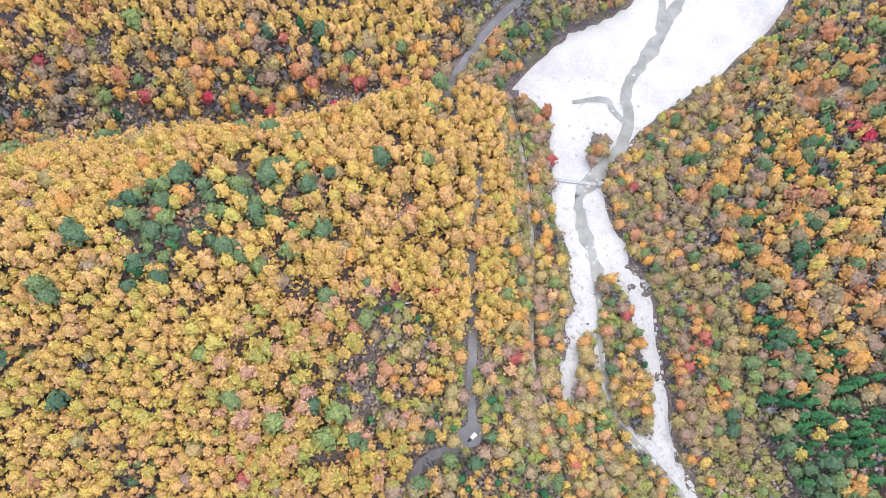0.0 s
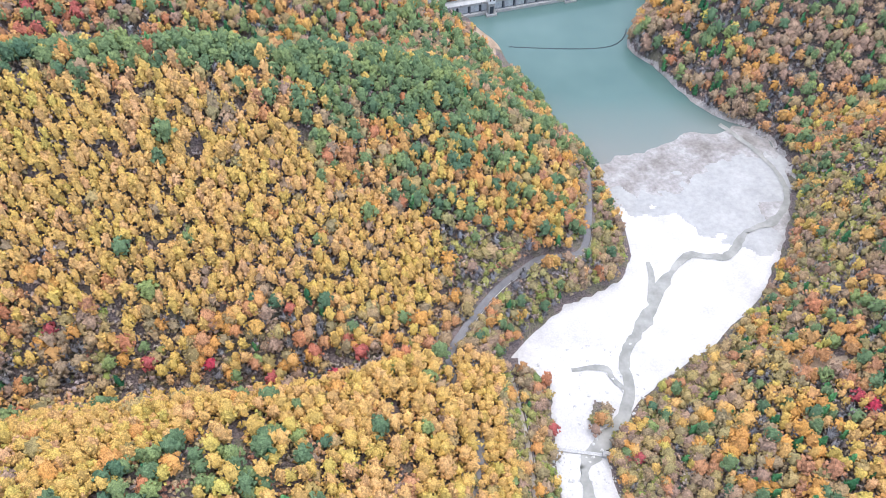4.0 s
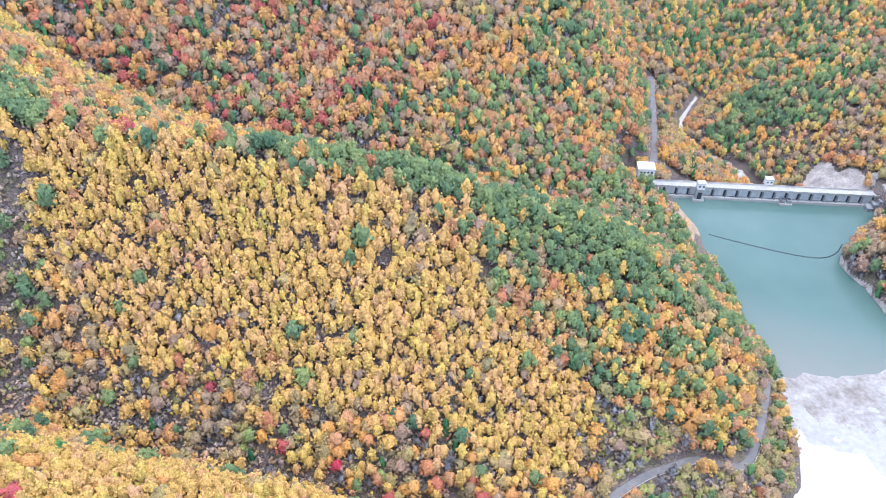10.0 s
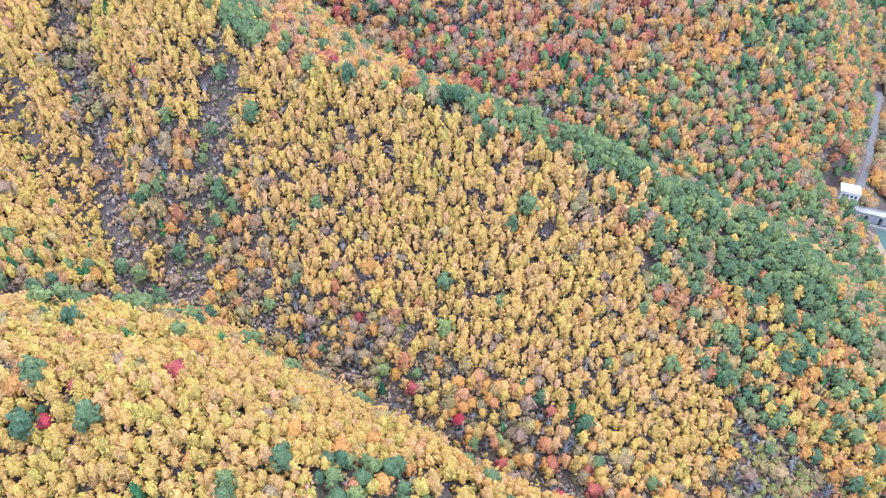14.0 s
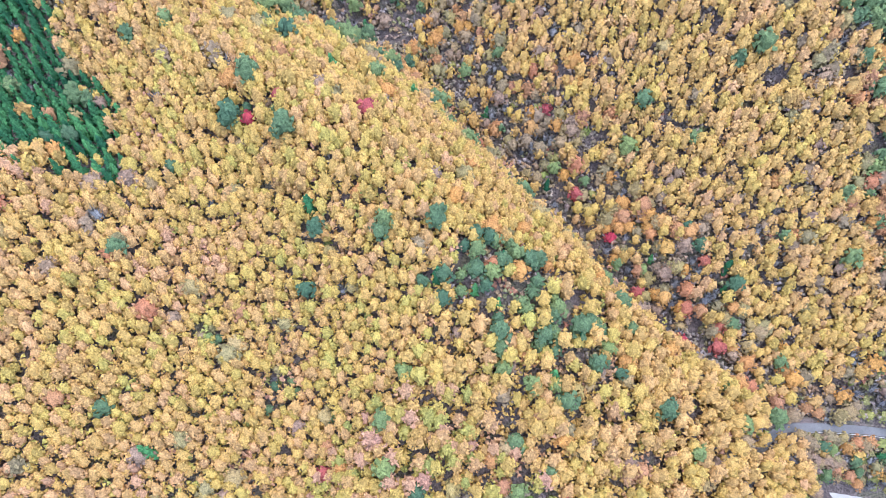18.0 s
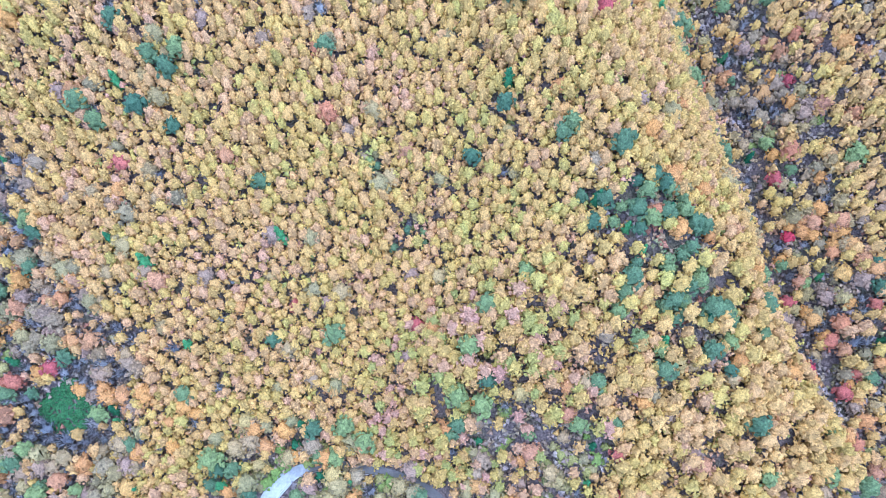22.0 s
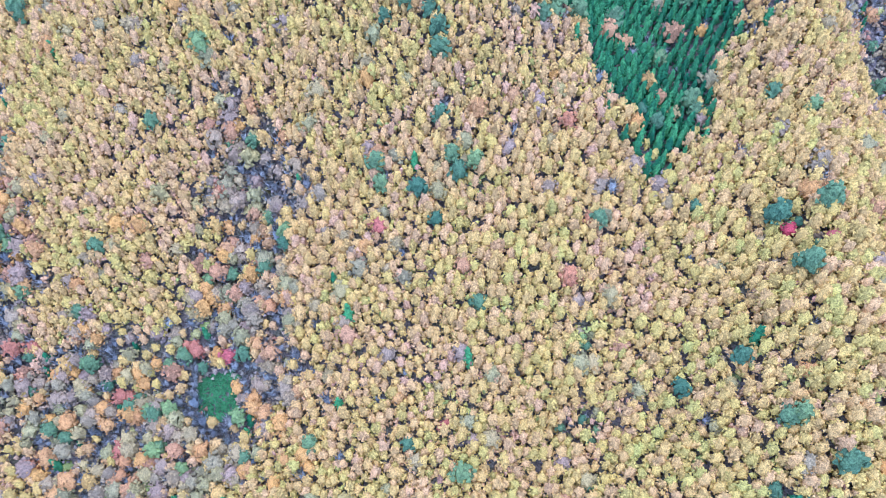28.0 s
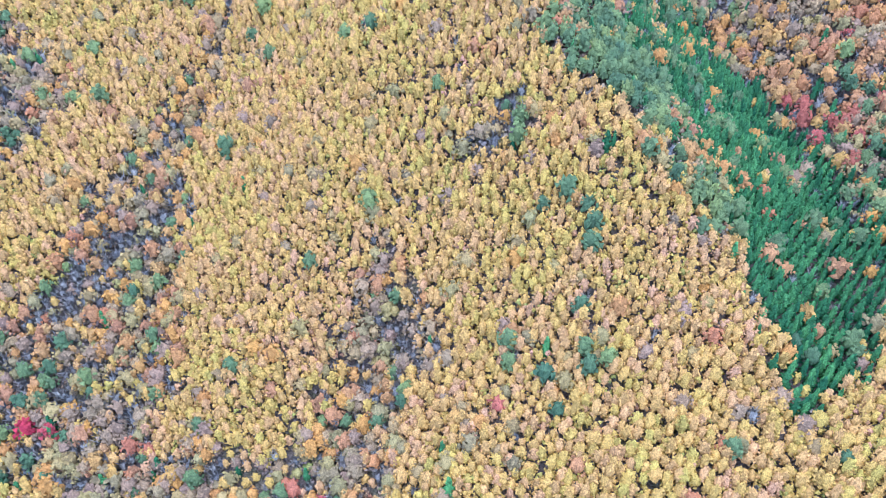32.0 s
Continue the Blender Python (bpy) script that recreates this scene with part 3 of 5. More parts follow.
# ---- the dam ----
def build_dam():
    a, b = Vector((14.0, 479.0, 0)), Vector((182.0, 517.5, 0))
    length, along = (b - a).length, math.atan2(b.y - a.y, b.x - a.x)
    m = Matrix.Translation(a) @ Matrix.Rotation(along, 4, "Z")
    dam = thing("dam", m, "long grey concrete gravity dam with a crest road", "dam")
    # body: vertical towards the lake, battered on the downstream side
    bm = bmesh.new()
    prof = [(0.0, 8.6), (5.6, 8.6), (7.0, 4.0), (34.0, -38.0), (-1.0, -38.0), (-1.0, -12.0), (0.0, -12.0)]
    ends = [[bm.verts.new((x, y, z)) for y, z in prof] for x in (0, length)]
    n = len(prof)
    for k in range(n):
        bm.faces.new((ends[0][k], ends[1][k], ends[1][(k + 1) % n], ends[0][(k + 1) % n]))
    bm.faces.new(ends[0]), bm.faces.new(ends[1][::-1])
    bmesh.ops.recalc_face_normals(bm, faces=bm.faces)
    part("body", bm, STAINED, dam)
    part("deck", block(length + 4, 7.4, 0.7, (length / 2, 2.9, 8.6), 0.08), CONCRETE, dam, "pale concrete crest road")
    part("kerb", block(length + 4, 0.5, 0.35, (length / 2, 5.9, 9.3), 0.04), CONCRETE, dam)
    part("parapet", block(length + 4, 0.35, 1.1, (length / 2, -0.6, 9.3), 0.04), CONCRETE, dam, "low concrete parapet wall")
    part("parapet", block(length + 4, 0.35, 1.1, (length / 2, 6.35, 9.3), 0.04), CONCRETE, dam, "low concrete parapet wall")
    part("ledge", block(length - 6, 2.4, 3.4, (length / 2 + 1, -1.2, -1.2), 0.15), CONCRETE, dam, "pale concrete ledge just above the water")
    bays, pitch = 18, (length - 8) / 18
    for k in range(bays):
        x = 4 + pitch * (k + 0.5)
        part("wall_panel", block(pitch * 0.74, 0.22, 5.4, (x - pitch * 0.08, -0.10, 2.9), 0.05), PALE_CONCRETE, dam)
        part("recess_panel", block(pitch * 0.14, 0.12, 5.9, (x + pitch * 0.39, -0.06, 2.4), 0.03), DARK, dam, "narrow dark recess beside a pale panel")
    for k in range(bays + 1):
        x = 4 + pitch * k
        part("pier", block(0.9, 1.5, 6.2, (x, -0.75, 2.3), 0.08), STAINED, dam, "stained concrete pier")
    # flat dark strip: the shade under the deck edge put in as colour
    part("shade_band", block(length - 6, 0.16, 0.9, (length / 2, -0.08, 7.6), 0.02), DARK, dam, "dark strip painted as shade below the crest")
    # stepped blocks on the right abutment
    for k in range(5):
        part("abutment_step", block(4.2, 7.0 - 0.6 * k, 4.0, (length - 8 + 4.0 * k, -4.0 + 0.7 * k, -1.0 + 2.6 * k), 0.12), STAINED, dam, "stepped concrete block of the abutment")
    part("abutment_wall", block(20, 7, 12, (length + 11, 3.5, 4.0), 0.2), CONCRETE, dam)
    part("abutment_wall", block(16, 7, 14, (-7, 4.0, -5.2), 0.2), CONCRETE, dam)
    # double outlet corbel
    part("outlet_corbel", block(9.5, 5.5, 2.2, (length * 0.60, -2.6, -0.8), 0.2), CONCRETE, dam, "concrete corbel of the double outlet")
    for s in (-1, 1):
        part("outlet_housing", block(3.6, 4.2, 3.0, (length * 0.60 + 2.3 * s, -2.3, 1.4), 0.15), STAINED, dam)
        part("outlet_mouth", block(2.4, 2.6, 0.3, (length * 0.60 + 2.3 * s, -2.5, 4.3), 0.05), DARK, dam)
    for k in range(9):
        x = 10 + (length - 20) * k / 8
        post = part("lamp_post", pole(0.09, 0.06, 6.0, (x, 6.0, 9.6), 8), STEEL, dam, "slim steel lamp post")
        part("lamp_head", block(0.35, 1.3, 0.14, (x, 5.5, 15.6), 0.03), STEEL, post)
    for k in range(20):
        x = 6 + (length - 12) * k / 19
        part("parapet_post", block(0.4, 0.55, 1.35, (x, -0.6, 9.3), 0.04), STAINED, dam)

    def tower(x, y, label, base):
        t = thing("gate_tower", m @ Matrix.Translation((x, y, 0)), label, "tower")
        if base:
            part("shaft", block(5.0, 4.4, 14.0, (0, 0, -3.5), 0.15), CONCRETE, t, "stained concrete intake shaft")
            part("footing", block(8.4, 6.0, 2.6, (0, -0.6, -0.9), 0.2), CONCRETE, t)
            part("screen", block(3.0, 0.3, 6.0, (0, -2.3, 2.0), 0.03), DARK, t, "dark intake screen")
        z = 9.3 if not base else 10.5
        part("house", block(5.6, 4.8, 5.2, (0, 0, z), 0.1), WHITE, t, "white painted gatehouse")
        part("roof", block(6.4, 5.6, 0.4, (0, 0, z + 5.2), 0.05), CONCRETE, t)
        for s in (-1, 1):
            w = part("window", block(1.2, 0.12, 1.3, (1.4 * s, -2.42, z + 2.4), 0.02), GLASS, t, "dark window pane")
            part("sill", block(1.4, 0.25, 0.12, (1.4 * s, -2.5, z + 2.26), 0.02), CONCRETE, w)
        part("door", block(0.1, 1.1, 2.1, (2.82, 0.4, z), 0.02), STEEL, t)

    tower(length * 0.222, -2.6, "white gatehouse on an intake shaft at the lakeside of the dam", True)
    tower(length * 0.53, 9.0, "small white gatehouse on the downstream edge of the dam", False)


build_dam()


def build_control_house():
    z = 10.2
    h = thing("control_house", pose(9.5, 489.5, z, 0, 0, 14), "white two-storey control house beside the dam", "house")
    part("plinth", block(12.4, 9.6, 9.0, (0, 0, -8.6), 0.1), CONCRETE, h)
    part("wall", block(12.6, 9.4, 8.0, (0, 0, 0.4), 0.08), WHITE, h, "white painted wall")
    part("roof", block(13.4, 10.2, 0.45, (0, 0, 8.4), 0.06), WHITE, h, "flat white roof")
    part("parapet", block(12.4, 0.3, 0.6, (0, -4.9, 8.85), 0.03), WHITE, h)
    part("parapet", block(12.4, 0.3, 0.6, (0, 4.9, 8.85), 0.03), WHITE, h)
    for lev in (1.5, 5.2):
        for k in range(4):
            w = part("window", block(1.5, 0.14, 1.4, (-4.1 + 2.7 * k, -4.72, lev), 0.02), GLASS, h, "dark window pane")
            part("sill", block(1.7, 0.3, 0.12, (-4.1 + 2.7 * k, -4.8, lev - 0.14), 0.02), CONCRETE, w)
        for k in range(3):
            part("window", block(0.14, 1.3, 1.3, (6.32, -2.6 + 2.6 * k, lev), 0.02), GLASS, h, "dark window pane")
    yard = thing("yard", pose(2, 476, 8.9, 0, 0, 14), "grey concrete yard in front of the control house", "yard")
    part("slab", block(26, 18, 1.0, (0, 0, -0.4), 0.05), ASPHALT, yard)
    part("retaining_wall", block(26, 0.6, 6.0, (0, -9.2, -5.6), 0.05), CONCRETE, yard)


build_control_house()


def build_shed():
    z = float(ground(46, 391)) + 0.1
    s = thing("shed", pose(47, 391, z, 0, 0, -38), "small pale-roofed shed on the lake shore", "shed")
    part("wall", block(7.0, 4.6, 5.4, (0, 0, -2.4), 0.05), WHITE, s)
    bm = bmesh.new()
    pts = [(-4, -2.9, 3.0), (4, -2.9, 3.0), (4, 0, 4.6), (-4, 0, 4.6), (4, 2.9, 3.0), (-4, 2.9, 3.0)]
    v = [bm.verts.new(p) for p in pts]
    bm.faces.new((v[0], v[1], v[2], v[3])), bm.faces.new((v[3], v[2], v[4], v[5]))
    bmesh.ops.solidify(bm, geom=bm.faces[:], thickness=0.15)
    part("roof", bm, WHITE, s, "pale sheet-metal roof")
    part("door", block(1.2, 0.1, 2.1, (0, -2.34, 0.3), 0.02), STEEL, s)


build_shed()


# ---- floating boom across the lake ----
def build_boom():
    boom = thing("floating_boom", pose(63, 444, 0), "curved line of dark floats across the lake", "boom")
    line = smooth_line([(0, 0, 0.1), (20, -2.5, 0.1), (44, -4.5, 0.1), (64, -5, 0.1), (77, -2.5, 0.1), (86, 6, 0.1), (90, 17, 0.1)], 1.6)
    bm = bmesh.new()
    bmesh.ops.create_cone(bm, cap_ends=True, segments=8, radius1=0.34, radius2=0.34, depth=1.25, matrix=Matrix.Rotation(math.pi / 2, 4, "Y"))
    first = part("float", bm, DARK, boom)
    for k, p in enumerate(line):
        d = line[min(k + 1, len(line) - 1)] - line[max(k - 1, 0)]
        ob = first if k == 0 else new("float", first.data)
        ob.parent = boom
        ob.matrix_local = Matrix.Translation((p[0], p[1] + 0.2 * math.sin(k * 1.7), 0.12)) @ Matrix.Rotation(math.atan2(d[1], d[0]), 4, "Z")
    cable = bmesh.new()
    for k in range(len(line) - 1):
        p, q = Vector(line[k]), Vector(line[k + 1])
        bmesh.ops.create_cone(cable, cap_ends=False, segments=4, radius1=0.06, radius2=0.06, depth=(q - p).length, matrix=Matrix.Translation((p + q) / 2) @ (q - p).to_track_quat("Z", "Y").to_matrix().to_4x4())
    part("cable", cable, STEEL, boom)


build_boom()


# ---- weir, with its long sill into the bank ----
def build_weir():
    a, b = Vector((53, 133, 3.2)), Vector((117, 121.5, 3.2))
    d = b - a
    weir = thing("weir", Matrix.Translation(a) @ Matrix.Rotation(math.atan2(d.y, d.x), 4, "Z"), "low grey concrete weir across the river bed", "weir")
    part("sill", block(27, 1.7, 2.6, (13.5, 0, 0), 0.12), CONCRETE, weir)
    part("apron", block(27, 3.4, 1.5, (13.5, -2.3, -0.1), 0.1), STAINED, weir, "wet grey apron below the sill")
    part("wing_wall", block(d.length - 26, 1.2, 5.2, (26 + (d.length - 26) / 2, 0, 0), 0.1), CONCRETE, weir, "long concrete wing wall in the bank")
    part("abutment", block(2.4, 3.0, 4.2, (0, 0, 0), 0.15), CONCRETE, weir)
    part("abutment", block(2.0, 2.6, 4.6, (26, 0, 0), 0.15), CONCRETE, weir)


build_weir()


# ---- lay-by and the parked car ----
def build_layby():
    bm = bmesh.new()
    ring = []
    for k in range(28):
        t = 2 * math.pi * k / 28
        r = 5.2 + 0.9 * math.sin(2 * t + 0.6) + 0.5 * math.sin(5 * t)
        ring.append(bm.verts.new((r * math.cos(t), 1.15 * r * math.sin(t), 0)))
    bm.faces.new(ring)
    lot = part("lay_by", bm, ASPHALT)
    lot.matrix_world = pose(9.5, 11.5, 26.12)
    tagged(lot, "worn grey asphalt lay-by among the trees", "lay-by", kind="structure")

    car = thing("pickup_truck", pose(9.8, 10.2, 26.14, 0, 0, 42), "white pickup truck parked on the lay-by", "car")
    bm = block(5.0, 1.86, 0.72, (0, 0, 0.42), 0.12)
    part("body", bm, WHITE, car)
    cab = part("cab", block(2.0, 1.66, 0.70, (0.55, 0, 1.14), 0.14, 0.86), WHITE, car)
    part("windscreen", block(0.08, 1.36, 0.5, (1.50, 0, 1.22), 0.02), GLASS, cab)
    part("rear_window", block(0.08, 1.30, 0.42, (-0.40, 0, 1.26), 0.02), GLASS, cab)
    for s in (-1, 1):
        part("side_window", block(1.5, 0.06, 0.42, (0.55, 0.79 * s, 1.26), 0.02), GLASS, cab)
        part("headlight", block(0.10, 0.36, 0.18, (2.48, 0.66 * s, 0.78), 0.03), STEEL, car)
    part("cargo_bed", block(1.9, 1.6, 0.12, (-1.42, 0, 1.10), 0.02), DARK, car, "dark open cargo bed")
    for sx in (-1.55, 1.6):
        for s in (-1, 1):
            bm = bmesh.new()
            bmesh.ops.create_cone(bm, cap_ends=True, segments=14, radius1=0.36, radius2=0.36, depth=0.24, matrix=Matrix.Translation((sx, 0.86 * s, 0.36)) @ Matrix.Rotation(math.pi / 2, 4, "X"))
            wheel = part("wheel", bm, RUBBER, car)
            bm = bmesh.new()
            bmesh.ops.create_cone(bm, cap_ends=True, segments=10, radius1=0.2, radius2=0.2, depth=0.27, matrix=Matrix.Translation((sx, 0.86 * s, 0.36)) @ Matrix.Rotation(math.pi / 2, 4, "X"))
            part("rim", bm, STEEL, wheel)


build_layby()


# ---- guard rails and railings along the roads ----
def build_rail(name, line, offset, start, end, label, height=0.75, gap=4.0, rails=1):
    p = ROAD_LINES[line]
    d = np.gradient(p[:, :2], axis=0)
    d /= np.linalg.norm(d, axis=1)[:, None]
    q = np.c_[p[:, 0] - d[:, 1] * offset, p[:, 1] + d[:, 0] * offset, p[:, 2]]
    q = dense(q[int(len(q) * start):int(len(q) * end)], gap)
    rail = thing(name, Matrix.Translation(q[0]), label, "railing")
    post = None
    for k, a in enumerate(q):
        if post is None:
            post = part("post", block(0.14, 0.14, height + 0.5, (0, 0, -0.5), 0.02), STEEL, rail)
            ob = post
        else:
            ob = new("post", post.data)
            ob.parent = rail
        ob.matrix_local = Matrix.Translation(Vector(a - q[0]))
    for level in range(rails):
        bm = bmesh.new()
        z = height * (1 - 0.45 * level)
        for a, b in zip(q[:-1] - q[0], q[1:] - q[0]):
            a, b = Vector(a), Vector(b)
            w = b - a
            box = Matrix.Translation((a + b) / 2 + Vector((0, 0, z))) @ w.to_track_quat("X", "Z").to_matrix().to_4x4() @ Matrix.Diagonal((w.length, 0.10, 0.30, 1))
            bmesh.ops.create_cube(bm, size=1, matrix=box)
        part("rail", bm, WHITE if rails == 1 else STEEL, rail)


build_rail("guard_rail", "asphalt_road", 2.5, 0.14, 0.52, "white steel guard rail along the valley road")
build_rail("guard_rail", "lot_road", 2.3, 0.35, 0.62, "white steel guard rail along the lane")
build_rail("track_railing", "gravel_track", 1.7, 0.05, 0.45, "thin steel railing beside the gravel track", 1.1, 2.6, 2)
build_rail("guard_rail", "dam_road", 3.2, 0.12, 0.9, "white steel guard rail along the dam road")


# ---- boulders ----
def boulder_shape(seed):
    rng = np.random.default_rng(seed)
    bm = bmesh.new()
    bmesh.ops.create_icosphere(bm, subdivisions=1, radius=1)
    for v in bm.verts:
        v.co *= 0.75 + 0.5 * rng.random()
        v.co.z *= 0.62
    v = np.array([tuple(x.co) for x in bm.verts])
    bm.verts.index_update()
    f = np.array([[x.index for x in fa.verts] for fa in bm.faces])
    bm.free()
    return v, f


def build_boulders():
    rng = np.random.default_rng(12)
    shapes = [boulder_shape(s) for s in range(6)]
    models = [raw_mesh("boulder", v, f, STONE) for v, f in shapes]
    spots = []
    while len(spots) < 3400:
        y = rng.uniform(-60, 135) if len(spots) < 3000 else rng.uniform(135, 190)
        x = rng.uniform(44, 108)
        if gravel_here(np.array([x]), np.array([y]))[0]:
            dense_here = 1.0 if y < 20 else 0.5 if y < 80 else 0.3
            if rng.random() < dense_here:
                spots.append((x, y, float(bed_height(x, y)) + 0.3, 0.22 + 0.55 * rng.random() ** 3))
    spots.sort(key=lambda s: -s[3])
    for k, (x, y, z, r) in enumerate(spots[:260]):
        ob = new("boulder", models[k % 6])
        ob.matrix_world = Matrix.Translation((x, y, z)) @ Matrix.Rotation(rng.uniform(0, 6.28), 4, "Z") @ Matrix.Scale(r * 1.5, 4)
        tagged(ob, "pale grey rounded boulder in the river bed", "boulder", "river boulders")
    verts, faces, start = [], [], 0
    for k, (x, y, z, r) in enumerate(spots[260:]):
        v, f = shapes[k % 6]
        verts.append(v * r + np.array((x, y, z)))
        faces.append(f + start)
        start += len(v)
    tagged(new("river_stones", raw_mesh("river_stones", np.concatenate(verts), np.concatenate(faces), STONE)), "many small pale stones scattered over the river bed", "stones", kind="stuff")


build_boulders()


# ---- bare rock face beyond the dam ----
def build_rock_face():
    ax, ay = np.arange(112, 190, 1.6), np.arange(518, 572, 1.6)
    ys, xs = np.meshgrid(ay, ax, indexing="ij")
    poly = [(130, 540), (136, 560), (145, 564), (157, 548), (165, 548), (181, 531), (174, 522), (136, 526)]
    zs = ground(xs, ys) + 0.6 + 2.2 * np.abs(ripple(xs + ys * 0.6, ys, 9, 61)) + 1.2 * np.abs(ripple(xs, ys, 4, 62))
    f = grid_faces(len(ay), len(ax))
    cx, cy = xs.ravel()[f].mean(1), ys.ravel()[f].mean(1)
    f = f[inside(poly, cx + 3 * ripple(cx, cy, 8, 63), cy + 3 * ripple(cx, cy, 8, 64))]
    used, back = np.unique(f, return_inverse=True)
    v = np.stack([xs, ys, zs], -1).reshape(-1, 3)[used]
    tagged(new("rock_face", raw_mesh("rock_face", v, back.reshape(f.shape), PALE_ROCK)), "bare pale cut rock face beside the dam", "rock", kind="structure")


build_rock_face()


# ---- trees ----
RNG = np.random.default_rng(7)
# height, crown radius, share of the height below the lowest leaves, lobes of leaves and their size
SHAPES = {
    "larch": (10.0, 2.65, 0.34, 34, 0.70),
    "pine": (11.0, 3.3, 0.40, 44, 0.86),
    "conifer": (10.0, 2.05, 0.10, 40, 0.64),
    "maple": (9.5, 3.9, 0.30, 46, 0.86),
    "oak": (9.0, 4.0, 0.30, 46, 0.86),
    "shrub": (4.2, 2.7, 0.10, 30, 0.72),
    "bare": (7.5, 3.9, 0.25, 130, 1.05),
}


def twig_cloud(kind, seed, share):
    """A leafless crown: many thin twigs that fan out and up. Triangles."""
    rng = np.random.default_rng(seed)
    h, rad, low, count, size = SHAPES[kind]
    n = max(16, int(count * share))
    u, turn = rng.random(n) ** 0.62, rng.random(n) * 2 * np.pi
    prof = 0.85 * rad * outline(kind, u) * (0.4 + 0.6 * rng.random(n))
    c = np.stack([prof * np.cos(turn), prof * np.sin(turn), h * (low + (1 - low) * u)], 1)
    out = np.stack([np.cos(turn), np.sin(turn), 0.8 + u], 1) + rng.normal(0, 0.3, (n, 3))
    out /= np.linalg.norm(out, axis=1)[:, None]
    side = np.cross(out, rng.normal(0, 1, (n, 3)))
    side /= np.linalg.norm(side, axis=1)[:, None]
    s = size * share ** -0.3 * (0.9 + 0.9 * rng.random((n, 1)))
    w = 0.15 * share ** -0.5
    verts = np.stack([c - out * s * 0.6 + side * w, c - out * s * 0.6 - side * w, c + out * s], 1)
    lit = np.repeat(out + (0, 0, 0.5), 3, axis=0)
    return with_body(verts.reshape(-1, 3), np.arange(n)[:, None] * 3 + np.arange(3)[None], unit(lit), rng, kind, share, (0, 0), 0.42)


def unit(v):
    return v / np.maximum(np.linalg.norm(v, axis=1), 1e-6)[:, None]


def outline(kind, u):
    """Half the width of a crown at the share u of its height, from 0 to 1."""
    if kind == "conifer":
        return (1 - u) ** 0.8
    if kind == "larch":
        return np.minimum(1.0, 0.62 + 1.5 * u) * (1 - u ** 2.2) ** 0.62
    return np.minimum(1.0, 0.66 + 1.1 * u) * (1 - u ** 2.4) ** 0.52


def spray_cloud(kind, seed, share=1.0):
    """The crown of one tree: rounded lobes of leaves along its branches, round an inner mass, with an uneven outline and gaps. Triangles."""
    if kind == "bare":
        return twig_cloud(kind, seed, share)
    rng = np.random.default_rng(seed)
    h, rad, low, count, size = SHAPES[kind]
    n = max(8, int(count * share))
    grow = share ** -0.40
    spiky = kind == "conifer"
    u = (np.arange(n) + rng.random(n)) / n
    u = u ** 0.85
    if kind == "larch":
        # tiers of boughs
        u = (np.round(u * 7) + 0.35 * rng.normal(size=n)).clip(0, 7) / 7
    lean = rng.normal(0, 0.035 * h, 2)
    turn = np.arange(n) * 2.39996 + rng.normal(0, 0.4, n)
    first, second = rng.random(2) * 6
    lobes = 1 + 0.15 * np.sin(turn * 2 + first) + 0.13 * np.sin(turn * 3 + second)
    prof = rad * outline(kind, u) * lobes * (0.78 + 0.30 * rng.random(n))
    z = h * (low + (1 - low) * u) + rng.normal(0, 0.02 * h, n)
    c = np.stack([prof * np.cos(turn) + lean[0] * u, prof * np.sin(turn) + lean[1] * u, z], 1)
    lift = {"larch": 0.45, "conifer": 0.05, "pine": 0.7}.get(kind, 0.6)
    out = np.stack([np.cos(turn) * (1 - 0.8 * u), np.sin(turn) * (1 - 0.8 * u), lift + u * u], 1) + rng.normal(0, 0.15, (n, 3))
    out = unit(out)
    a = unit(np.cross(out, (0.31, 0.17, 0.93)))
    b = np.cross(out, a)
    s = size * grow * (0.68 + 0.64 * rng.random(n)) * (1.12 - 0.3 * u)
    ring = 3
    verts, lit = np.zeros((n, ring + 1, 3)), np.zeros((n, ring + 1, 3))
    verts[:, 0] = c + out * (s * (1.2 if spiky else 0.85) * (0.8 + 0.4 * rng.random(n)))[:, None]
    lit[:, 0] = out
    spin = rng.random(n) * 2
    for k in range(ring):
        t = spin + (k + 0.35 * rng.random(n)) * 2 * np.pi / ring
        far = s * (0.78 + 0.44 * rng.random(n))
        way = a * np.cos(t)[:, None] + b * np.sin(t)[:, None]
        verts[:, k + 1] = c + way * far[:, None] - out * (s * (0.30 + 0.25 * rng.random(n)))[:, None]
        lit[:, k + 1] = 0.5 * out + 0.85 * way
    fan = np.array([(0, k + 1, (k + 1) % ring + 1) for k in range(ring)])
    faces = (np.arange(n)[:, None, None] * (ring + 1) + fan[None]).reshape(-1, 3)
    # leaves lie along their own lobe and along the rounded crown
    round_way = unit(c - np.array((0, 0, h * (low + 0.3 * (1 - low)))))
    lit = unit((lit + (0.45 * round_way + np.array((0, 0, 0.42)))[:, None]).reshape(-1, 3))
    return with_body(verts.reshape(-1, 3), faces, lit, rng, kind, share, lean)


